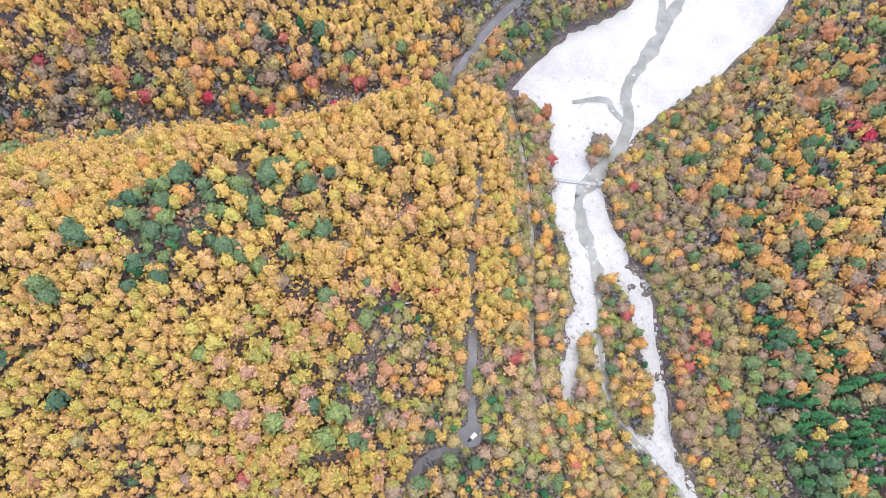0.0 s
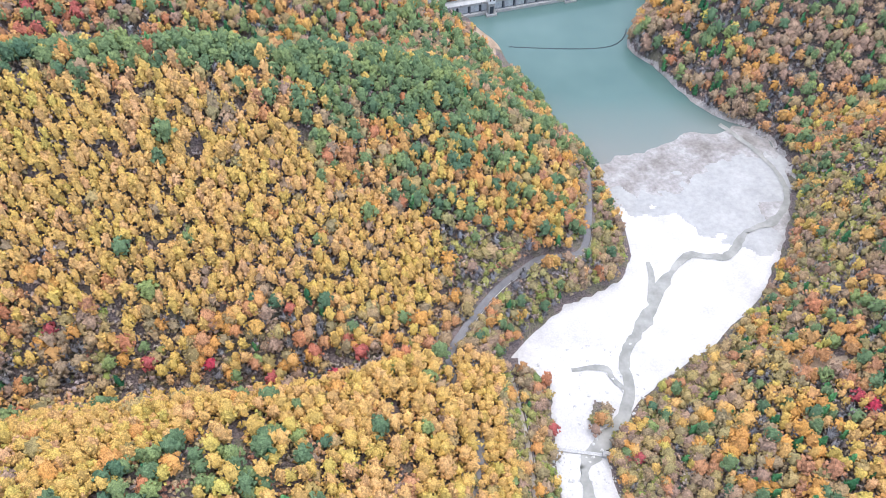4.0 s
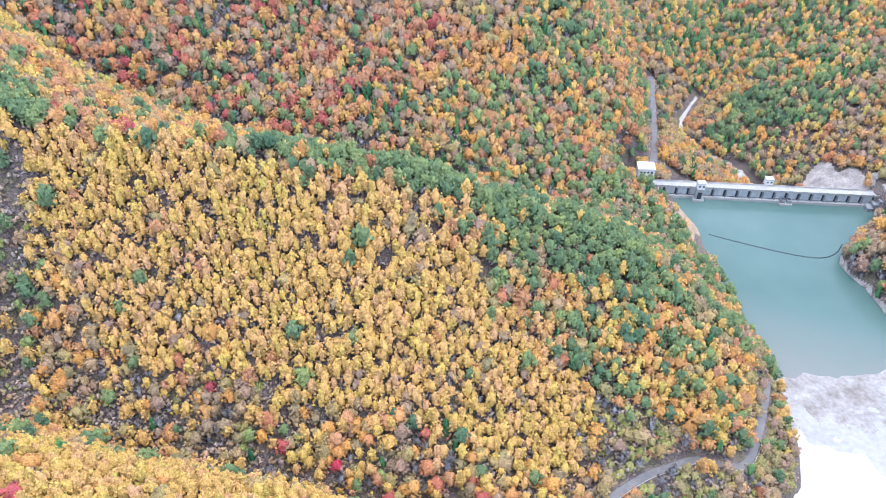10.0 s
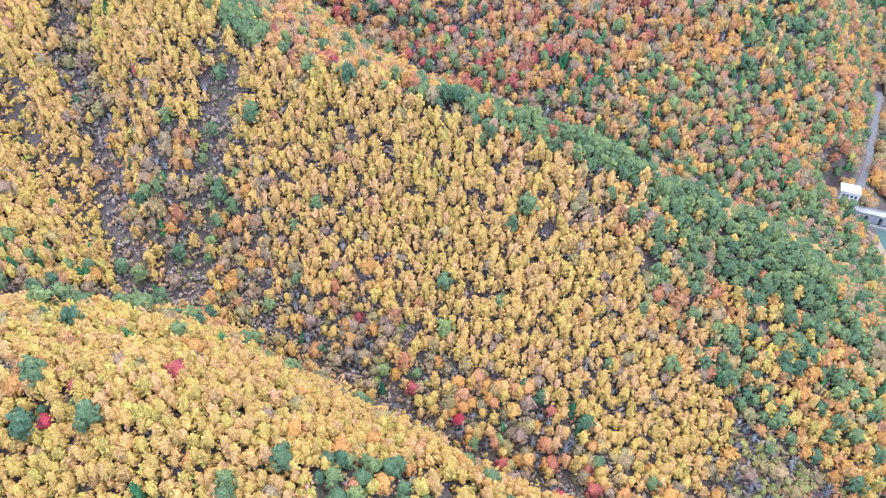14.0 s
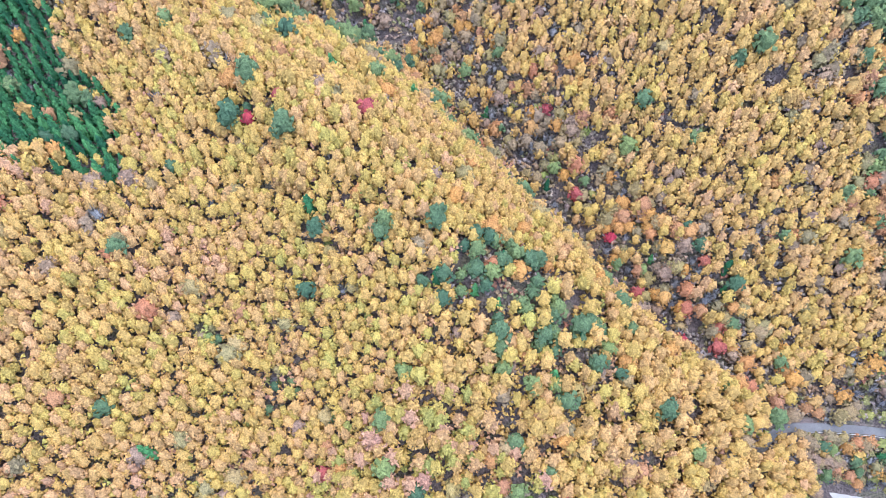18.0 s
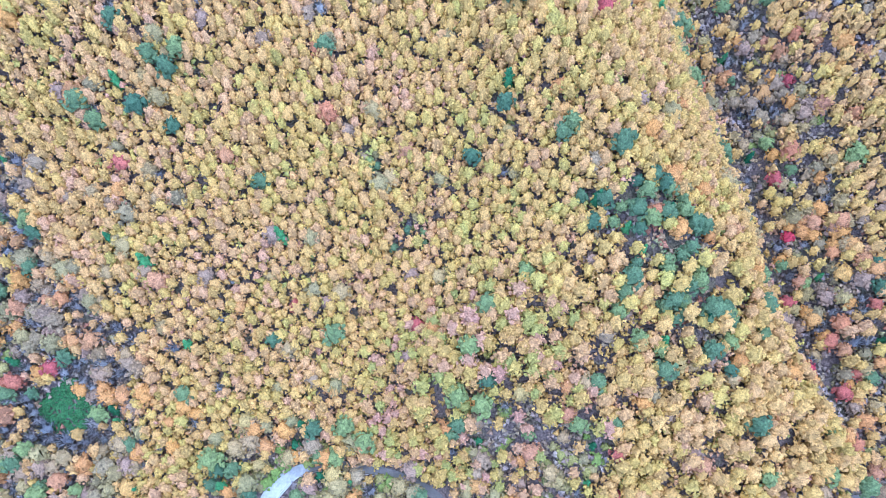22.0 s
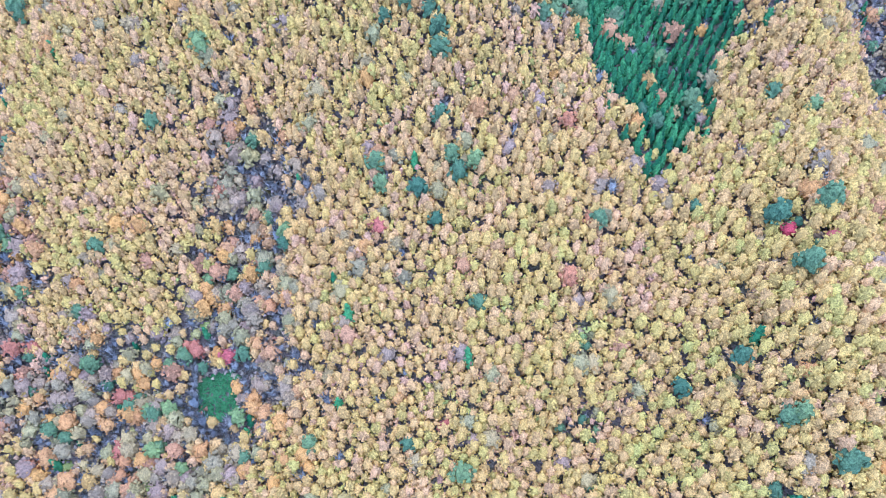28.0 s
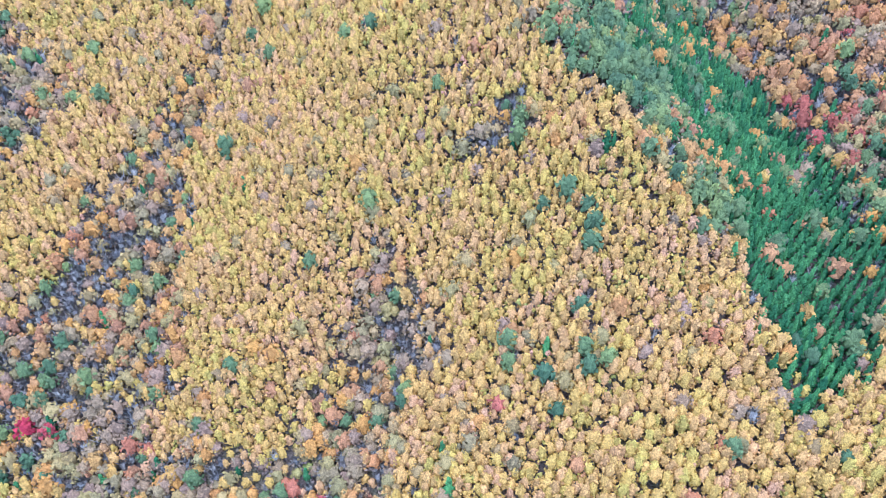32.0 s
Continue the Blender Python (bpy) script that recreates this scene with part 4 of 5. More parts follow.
def with_body(verts, faces, lit, rng, kind, share, lean, fill=0.80):
    """Adds the close inner mass of a crown: a lumpy body."""
    h, rad, low = SHAPES[kind][:3]
    m, levels = (6, (0.02, 0.45, 0.82)) if share > 0.8 else (5, (0.05, 0.66))
    rows, ways = [], []
    for u in levels:
        t = (np.arange(m) + rng.random() + 0.2 * rng.normal(size=m)) * 2 * np.pi / m
        r = fill * rad * outline(kind, np.full(m, u)) * (0.78 + 0.36 * rng.random(m))
        z = h * (low + (1 - low) * u) + rng.normal(0, 0.03 * h, m)
        rows.append(np.c_[r * np.cos(t) + lean[0] * u, r * np.sin(t) + lean[1] * u, z])
        ways.append(np.c_[np.cos(t) * (1 - 0.7 * u), np.sin(t) * (1 - 0.7 * u), np.full(m, 0.1 + 0.9 * u)])
    tip = [(lean[0], lean[1], h * (0.97 if fill > 0.6 else 0.72))]
    core, way = np.concatenate(rows + [tip]), unit(np.concatenate(ways + [[(0, 0, 1)]]))
    k, n = len(verts), len(rows)
    cap = []
    for a in range(n - 1):
        for q in range(m):
            p0, p1 = k + a * m + q, k + a * m + (q + 1) % m
            cap += [(p0, p1, p1 + m), (p0, p1 + m, p0 + m)]
    cap += [(k + (n - 1) * m + q, k + (n - 1) * m + (q + 1) % m, k + n * m) for q in range(m)]
    return np.r_[verts, core], np.r_[faces, cap], np.r_[lit, way]


def leafy_mesh(name, verts, faces, lit, material):
    me = raw_mesh(name, verts, faces, material, True)
    me.normals_split_custom_set_from_vertices(lit.astype(np.float32))
    return me


def stem(kind, seed, limbs=4):
    """A tapered trunk with a few rising limbs. Triangles."""
    rng = np.random.default_rng(seed + 900)
    h, rad, low = SHAPES[kind][:3]
    verts, faces = [], []

    def spike(foot, tip, r, n):
        i = len(verts)
        for k in range(n):
            t = 2 * math.pi * k / n
            verts.append((foot[0] + r * math.cos(t), foot[1] + r * math.sin(t), foot[2]))
        verts.append(tip)
        faces.extend((i + k, i + (k + 1) % n, i + n) for k in range(n))

    spike((0, 0, -0.6), (rng.normal(0, 0.2), rng.normal(0, 0.2), h * 0.93), h * 0.017, 5)
    for k in range(limbs):
        t, z = k * 2.4 + rng.random(), h * (low + 0.12 * k)
        spike((0, 0, z), (rad * 0.75 * math.cos(t), rad * 0.75 * math.sin(t), z + h * 0.14), h * 0.006, 3)
    return np.array(verts), np.array(faces)


# which trees grow where, in plan
WOODS = {
    "second_hill_pines": [(-93, 275), (-40, 280), (32, 306), (78, 345), (98, 292), (96, 250), (86, 243), (70, 234), (53, 229), (19, 206), (11, 232), (-23, 249), (-53, 245), (-61, 262), (-83, 263)],
    "second_foot": [(10, 198), (19, 212), (66, 233), (90, 262), (108, 255), (100, 224), (45, 193), (9, 172)],
    "upper_pines": [(-328, 236), (-280, 214), (-256, 220), (-290, 256), (-330, 266)],
    "back_spur": [(-340, 250), (-250, 250), (-190, 275), (-190, 310), (-260, 315), (-420, 330), (-420, 250)],
    "second_hill_top": [(-200, 241), (-155, 250), (-122, 263), (-93, 273), (-62, 283), (-40, 279), (-6, 291), (32, 304), (66, 318), (78, 350), (60, 372), (0, 372), (-59, 345), (-110, 322), (-160, 290), (-200, 262)],
    "third_red": [(-480, 360), (-380, 400), (-177, 520), (-140, 500), (-150, 443), (-170, 388), (-225, 360), (-300, 352), (-450, 352)],
    "third_slope": [(-117, 542), (-60, 690), (-1, 640), (8, 560), (8, 501), (-20, 443), (-51, 477), (-97, 488)],
    "third_low": [(-153, 443), (-97, 488), (-4, 470), (24, 430), (-10, 412), (-60, 392), (-108, 380), (-166, 372)],
    "beyond_orange": [(35, 537), (82, 596), (146, 612), (234, 580), (300, 570), (260, 505), (183, 519), (92, 564)],
    "far_woods": [(-55, 702), (80, 690), (147, 626), (237, 600), (340, 600), (340, 800), (150, 900), (-60, 900)],
    "east_nose": [(174, 514), (208, 509), (340, 450), (300, 342), (230, 345), (188, 355), (165, 403), (140, 438)],
    "east_upper": [(228, 312), (300, 342), (230, 180), (190, 190), (200, 238)],
    "big_larches": [(-82, 122), (-2, 168), (22, 130), (12, 80), (-26, 55), (-30, 0), (-60, -10), (-92, 48), (-104, 95)],
    "pink_saddle": [(-250, 222), (-225, 231), (-195, 246), (-200, 300), (-240, 330), (-330, 350), (-330, 280), (-296, 262), (-270, 235)],
    "spur_conifers": [(-320, 38), (-305, 48), (-292, 60), (-288, 88), (-264, 112), (-272, 118), (-300, 95), (-318, 62)],
    "scrub_slope": SCRUB,
    "plantation": [(-200, -12), (-214, -38), (-240, -70), (-262, -110), (-275, -170), (-400, -190), (-350, -110), (-334, -70), (-320, -42), (-298, -20), (-286, -9), (-262, -10), (-226, -3)],
    "hollow_mix": [(-272, -12), (-276, 6), (-314, 15), (-390, 10), (-390, -110), (-350, -108), (-334, -70), (-320, -42), (-298, -20)],
    "plantation_edge": [(-226, -64), (-236, -110), (-256, -182), (-300, -182), (-275, -120), (-250, -80)],
    "near_pines": [(-100, 101), (-78, 118), (-47, 115), (-30, 128), (-50, 96), (-71, 80), (-77, 69), (-99, 69)],
    "lower_mix": [(-33, 60), (-17, 66), (6, 50), (34, 60), (36, 20), (46, -20), (40, -90), (-10, -85), (-22, -40), (-8, -4), (-34, 17), (-44, 30)],
    "east_conifers": [(128, 50), (144, 56), (175, 36), (260, 40), (260, -80), (125, -80), (120, 9)],
    "east_orange": [(114, 165), (200, 190), (240, 60), (172, 49), (128, 56), (126, 93), (110, 131)],
    "grey_belt": [(-212, -372), (-175, -340), (-141, -322), (-103, -275), (-65, -236), (-5, -200), (30, -330), (-40, -315), (-86, -340), (-125, -350), (-179, -362)],
    "inner_grey": [(-215, -205), (-158, -188), (-148, -152), (-105, -146), (-82, -116), (-48, -118), (-10, -130), (10, -230), (-38, -209), (-72, -170), (-116, -170), (-150, -186)],
    "gully_grey": [(-300, 150), (-262, 190), (-240, 172), (-192, 166), (-120, 180), (-50, 192), (0, 200), (10, 180), (-30, 160), (-92, 135), (-168, 122), (-240, 119)],
    "third_green": [(-140, 400), (-60, 470), (-24, 490), (30, 470), (20, 410), (-59, 300), (-98, 331)],
    "grey_foot": [(-39, -202), (-50, -165), (-40, -145), (-22, -138), (-12, -105), (2, -90), (7, -108), (28, -183)],
    "green_foot": [(-31, -83), (-44, -67), (-41, -47), (-29, -40), (-21, -23), (-10, -17), (20, -40), (20, -90), (2, -87), (-16, -88)],
    "pine_shoulder": [(-109, 68), (-109, 80), (-106, 97), (-94, 106), (-76, 102), (-70, 114), (-54, 117), (-48, 96), (-68, 95), (-83, 77)],
    "green_clearing": [(-63, -157), (-71, -142), (-57, -127), (-46, -143)],
    "dark_gap": [(-203, -192), (-227, -176), (-218, -156), (-200, -176)],
    "beyond_green": [(57, 612), (80, 676), (120, 668), (170, 626), (150, 610), (104, 615), (82, 596)],
}
KINDS = ["larch", "pine", "conifer", "maple", "oak", "shrub", "bare"]


def mix_at(x, y):
    """The share of each kind of tree at points of the plan."""
    n = len(x)
    share = np.zeros((n, 7))
    share[:] = (0.948, 0.005, 0.002, 0.012, 0.028, 0.0, 0.005)
    beyond = on_grid(HILL_ID, x, y)
    share[(beyond > 0.5) & (beyond < 1.5)] = (0.03, 0.05, 0.04, 0.36, 0.32, 0.0, 0.20)
    share[(beyond >= 1.5)] = (0.07, 0.06, 0.03, 0.28, 0.38, 0.02, 0.16)

    def region(name, values, by=(0, 0)):
        jx, jy = x + 5 * ripple(x, y, 14, 31) + 2.5 * RNG.normal(size=n), y + 5 * ripple(x, y, 14, 32) + 2.5 * RNG.normal(size=n)
        share[inside(WOODS[name], jx + by[0], jy + by[1])] = values

    region("gully_grey", (0.34, 0.06, 0.01, 0.20, 0.25, 0.04, 0.10))
    region("back_spur", (0.28, 0.10, 0.02, 0.38, 0.20, 0.0, 0.02))
    region("second_hill_pines", (0.44, 0.28, 0.04, 0.17, 0.06, 0.0, 0.01))
    region("second_foot", (0.10, 0.06, 0.03, 0.24, 0.28, 0.14, 0.15))
    region("big_larches", (0.88, 0.03, 0.0, 0.04, 0.05, 0.0, 0.0))
    region("second_hill_top", (0.05, 0.88, 0.01, 0.03, 0.03, 0.0, 0.0))
    region("upper_pines", (0.08, 0.80, 0.02, 0.06, 0.04, 0.0, 0.0))
    region("near_pines", (0.57, 0.28, 0.02, 0.07, 0.05, 0.0, 0.01))
    region("lower_mix", (0.30, 0.13, 0.03, 0.05, 0.14, 0.33, 0.02))
    region("east_orange", (0.30, 0.07, 0.12, 0.24, 0.19, 0.0, 0.08))
    region("east_conifers", (0.06, 0.14, 0.52, 0.12, 0.12, 0.0, 0.04))
    region("grey_belt", (0.18, 0.05, 0.015, 0.20, 0.25, 0.03, 0.275))
    region("inner_grey", (0.26, 0.04, 0.015, 0.15, 0.24, 0.02, 0.275))
    region("inner_grey", (0.26, 0.04, 0.015, 0.15, 0.24, 0.02, 0.275), (2.5, -7))
    region("inner_grey", (0.26, 0.04, 0.015, 0.15, 0.24, 0.02, 0.275), (-2.5, 7))
    region("third_red", (0.03, 0.09, 0.05, 0.48, 0.24, 0.0, 0.11))
    region("third_slope", (0.12, 0.30, 0.08, 0.30, 0.18, 0.0, 0.02))
    region("third_low", (0.09, 0.19, 0.08, 0.26, 0.30, 0.0, 0.08))
    region("third_green", (0.06, 0.30, 0.08, 0.22, 0.28, 0.0, 0.06))
    region("far_woods", (0.16, 0.26, 0.20, 0.16, 0.20, 0.0, 0.02))
    region("beyond_orange", (0.20, 0.09, 0.02, 0.30, 0.35, 0.0, 0.04))
    region("east_nose", (0.02, 0.15, 0.06, 0.14, 0.45, 0.0, 0.18))
    region("east_upper", (0.08, 0.05, 0.02, 0.28, 0.40, 0.05, 0.12))
    region("spur_conifers", (0.61, 0.04, 0.24, 0.05, 0.03, 0.0, 0.03))
    region("pink_saddle", (0.10, 0.10, 0.01, 0.56, 0.16, 0.0, 0.07))
    region("beyond_green", (0.04, 0.68, 0.10, 0.08, 0.10, 0.0, 0.0))
    region("grey_foot", (0.12, 0.10, 0.05, 0.20, 0.25, 0.10, 0.18))
    region("green_foot", (0.12, 0.12, 0.04, 0.06, 0.17, 0.47, 0.02))
    region("pine_shoulder", (0.30, 0.50, 0.06, 0.09, 0.04, 0.0, 0.01))
    # the shaded back of the near hill
    crest, floor_line = np.array(RIDGES["near_hill"][7::-1]), np.array(VALLEYS["gully_between_hills"][::-1])
    behind = (x < -8) & (x > -245) & (y > np.interp(x, crest[:, 0], crest[:, 1]) + 14) & (y < np.interp(x, floor_line[:, 0], floor_line[:, 1]) + 4)
    share[behind] = (0.62, 0.05, 0.01, 0.10, 0.12, 0.0, 0.10)
    for name in ("first_ravine", "second_ravine", "gully_behind_near_hill"):
        line = dense(VALLEYS[name], 4.0)
        bottom = np.zeros(n, bool)
        for px, py, _ in line:
            bottom |= np.hypot(x - px, y - py) < 9 + 3 * ripple(x, y, 12, 47)
        share[bottom] = (0.20, 0.12, 0.03, 0.13, 0.26, 0.05, 0.21)
    lakeside = (y > 300) & (y < 445) & (x > 15) & (x < 110)
    share[lakeside] = (0.06, 0.42, 0.03, 0.15, 0.24, 0.08, 0.02)
    region("hollow_mix", (0.03, 0.12, 0.22, 0.34, 0.15, 0.0, 0.14))
    region("plantation", (0.01, 0.03, 0.90, 0.03, 0.01, 0.0, 0.02))
    region("plantation_edge", (0.08, 0.72, 0.06, 0.06, 0.05, 0.0, 0.03))
    region("dark_gap", (0.1, 0.1, 0.02, 0.03, 0.2, 0.15, 0.4))
    # the belt along the water and the road
    bank = -flat_depth(x, y)
    belt = (bank < np.where(x > 90, 34, 26) + 6 * ripple(x, y, 20, 33)) & (y < 310) & (y > -330)
    share[belt] = (0.04, 0.04, 0.01, 0.07, 0.26, 0.54, 0.04)
    low = (x > 5) & (x < 60) & (y > 205) & (y < 245)
    share[low] = (0.0, 0.02, 0.0, 0.04, 0.14, 0.65, 0.15)
    # kinds keep company: patches of one or the other
    mixed_wood = share[:, 0] < 0.6
    for k in range(7):
        share[:, k] *= np.where(mixed_wood, np.exp(1.15 * ripple(x, y, 24, 80 + k) + 0.6 * ripple(x, y, 10, 90 + k)), 1.0)
    return share / share.sum(1)[:, None]


def hill_ids():
    """0: the larch hills; 1: the mixed woods behind; 2: the far and eastern woods."""
    ys, xs = np.meshgrid(Y0 + STEP * np.arange(NY), X0 + STEP * np.arange(NX), indexing="ij")
    out = np.zeros((NY, NX))
    cb = np.array(VALLEYS["gully_behind_second_hill"][::-1])
    out[ys > np.interp(xs, cb[:, 0], cb[:, 1])] = 1
    out[(xs < -300) & (ys < 60) & (ys > -200)] = 1
    out[(xs > 105) | ((ys > 560) & (xs > -60))] = 2
    out[(xs < -20) & (ys < -380) & (xs > -120)] = 1
    return out


HILL_ID = hill_ids()


def larch_land(x, y):
    """Whether larches rule at points of the plan."""
    return mix_at(x, y)[:, 0] > 0.6


def scatter():
    """Where the trees stand: an uneven grid over the part of the plan in view, denser near."""
    spots = []
    for gap, ring in ((3.7, (0, 900)), (4.65, (0, 330)), (5.2, (330, 560)), (5.9, (560, 900))):
        gx, gy = np.meshgrid(np.arange(-520, 470, gap), np.arange(-500, 900, gap * 0.87))
        gx = gx + (np.arange(gx.shape[0]) % 2)[:, None] * gap / 2
        x = (gx + RNG.uniform(-0.36, 0.36, gx.shape) * gap).ravel()
        y = (gy + RNG.uniform(-0.36, 0.36, gy.shape) * gap).ravel()
        d = np.hypot(x, y)
        ok = (d >= ring[0]) & (d < ring[1])
        x, y = x[ok], y[ok]
        # the planted larches stand closer than other trees
        larches = larch_land(x, y)
        face = (y > 165) & (RNG.random(len(x)) < 0.10)
        keep = larches & ~face if gap < 4 else ~larches
        spots.append(np.c_[x, y][keep])
    # a closer underwood along the banks
    gx, gy = np.meshgrid(np.arange(-10, 260, 3.3), np.arange(-100, 330, 3.3))
    x, y = (g.ravel() + RNG.uniform(-1.3, 1.3, g.size) for g in (gx, gy))
    spots.append(np.c_[x, y][(-flat_depth(x, y) < 24) & (x > 0)])
    # rows of planted conifers
    gx, gy = np.meshgrid(np.arange(-420, -180, 3.3), np.arange(-210, 10, 3.7))
    x, y = gx.ravel() + RNG.uniform(-0.5, 0.5, gx.size), gy.ravel() + RNG.uniform(-0.7, 0.7, gx.size)
    rows = inside(WOODS["plantation"], x, y)
    spots = [q[~inside(WOODS["plantation"], *q.T)] for q in spots] + [np.c_[x, y][rows]]
    p = np.concatenate(spots)
    x, y = p.T
    seen = inside(WOODLAND, x, y) | (RNG.random(len(x)) < 0.05)
    wet = (flat_depth(x, y) > -1.0) & (y < 520) & (y > -330)
    on_island = wet & ~gravel_here(x, y) & (y < 150)
    d, _ = near_road(x, y)
    z = ground(x, y)
    along, across = (x - 14) * 0.9747 + (y - 479) * 0.2234, (y - 479) * 0.9747 - (x - 14) * 0.2234
    dam = (along > -6) & (along < 180) & (across > -9) & (across < 9)
    dam |= np.hypot(x - 3, y - 484) < 15
    dam |= (np.abs(x - np.interp(y, (500, 577, 672), (15, 9, -2))) < 6.5) & (y > 500) & (y < 674)
    lot = np.hypot((x - 9.5) / 0.8, y - 11) < 7.2
    shore = (z < 1.2) & (y > 250) & (y < 520)
    bare = inside([(22, 470), (40, 484), (50, 474), (58, 446), (66, 408), (52, 408), (38, 440)], x, y) | inside(ROCK_FACE, x, y)
    river = np.min(np.hypot(x[:, None] - LOWER_RIVER[None, :, 0], y[:, None] - LOWER_RIVER[None, :, 1]), 1) < 6.5
    ok = seen & (~wet | on_island) & (d > np.where(np.hypot(x + 18, y + 68) < 13, 4.3, np.where((y < 175) & (np.hypot(x + 16, y + 6) > 10), 2.0, 3.4))) & ~dam & ~lot & ~shore & ~bare & ~((y > 530) & river)
    ok &= ~inside(WOODS["green_clearing"], x, y)
    ok &= ~(inside(WOODS["big_larches"], x, y) & (RNG.random(len(x)) < 0.40))
    # few trees stand along the floors of the gullies
    for name, width in (("gully_between_hills", 10), ("first_ravine", 7), ("second_ravine", 7), ("gully_behind_near_hill", 7)):
        line = dense(VALLEYS[name], 4.0)
        away = np.min(np.hypot(x[:, None] - line[None, :, 0], y[:, None] - line[None, :, 1]), 1)
        ok &= ~((away < width + 3 * ripple(x, y, 12, 48)) & (RNG.random(len(x)) < 0.62) & (x < 5))
    ok &= ~(inside(WOODS["scrub_slope"], x, y) & (RNG.random(len(x)) < 0.8))
    return x[ok], y[ok]


# the woods that lie open to view; round about they are planted thinly
WOODLAND = [(-170, -500), (-60, -500), (40, -330), (50, -170), (20, -100), (40, -70), (225, -60), (235, 130), (280, 200), (300, 260), (340, 330), (350, 440), (345, 640), (300, 740), (200, 780), (150, 900),
            (-40, 900), (-100, 780), (-130, 620), (-200, 530), (-300, 480), (-400, 420), (-450, 360), (-430, 280), (-405, 180), (-425, 90), (-385, 20), (-370, -20), (-440, -80), (-450, -210), (-290, -220), (-250, -340), (-200, -440)]
LOWER_RIVER = dense(VALLEYS["lower_river"][:5], 5.0)
# small openings in the larch slope: x, y, radius
GLADES = [(-139, -14, 3.5), (-134, -11, 3.5), (-114, 0, 4), (-110, 3, 3.5), (-94, 10, 4.5), (-107, -6, 3), (-144, 35, 3.5), (-139, 39, 3.5), (-26, 60, 4), (-193, 38, 4), (-189, 47, 3.5), (-214, -14, 3), (-14, -93, 5.5), (-15, -85, 4), (-6, -122, 4), (3, -138, 5)]
# trees that stand out: x, y, kind, tone
MARKS = [
    (-75, 7, "maple", 1.0), (-80, 132, "maple", 0.99), (185, 129, "maple", 1.0), (183, 135, "maple", 0.98), (-305, 178, "maple", 0.92), (-6, -268, "maple", 1.0), (-10, -262, "maple", 0.98), (-164, 168, "maple", 0.97),
    (-38, -222, "maple", 0.85), (-71, -161, "maple", 0.85), (-33, -226, "maple", 0.84), (-38, -182, "maple", 0.85), (-72, -165, "maple", 0.84), (-21, -168, "maple", 0.86), (-42, -178, "maple", 0.85),
    (-164, -83, "pine", 0.1), (-169, -89, "pine", 0.0), (-157, -116, "pine", 0.0), (-154, -95, "pine", 0.1), (-152, -110, "pine", 0.0), (-146, -85, "pine", 0.0), (-169, -79, "pine", 0.2), (-160, -100, "conifer", 0.4),
    (-113, -113, "conifer", 0.2), (-129, -55, "pine", 0.0), (-108, -49, "conifer", 0.3), (-76, -92, "conifer", 0.2), (-119, 79, "pine", 0.1), (-129, 60, "pine", 0.1), (-127, 56, "pine", 0.0), (-143, 38, "pine", 0.2),
    (-61, 192, "conifer", 0.1), (-55, 186, "conifer", 0.2), (-58, 190, "conifer", 0.1), (-195, -108, "pine", 0.3), (-200, -112, "pine", 0.2), (-204, -118, "pine", 0.2), (-206, -126, "pine", 0.3), (-199, -134, "pine", 0.2), (-115, -412, "conifer", 0.3),
    (79, 147, "shrub", 0.9), (2, -113, "conifer", 0.3), (-2, -105, "conifer", 0.5), (-4, -97, "conifer", 0.3), (5, -105, "conifer", 0.6), (2, -98, "conifer", 0.4), (7, -99, "conifer", 0.5), (-40, -68, "maple", 0.98), (-33, -27, "maple", 1.0), (-27, -46, "conifer", 0.4),
]
ROCK_FACE = [(132, 540), (137, 559), (145, 563), (157, 547), (165, 545), (173, 532), (170, 523), (136, 526)]


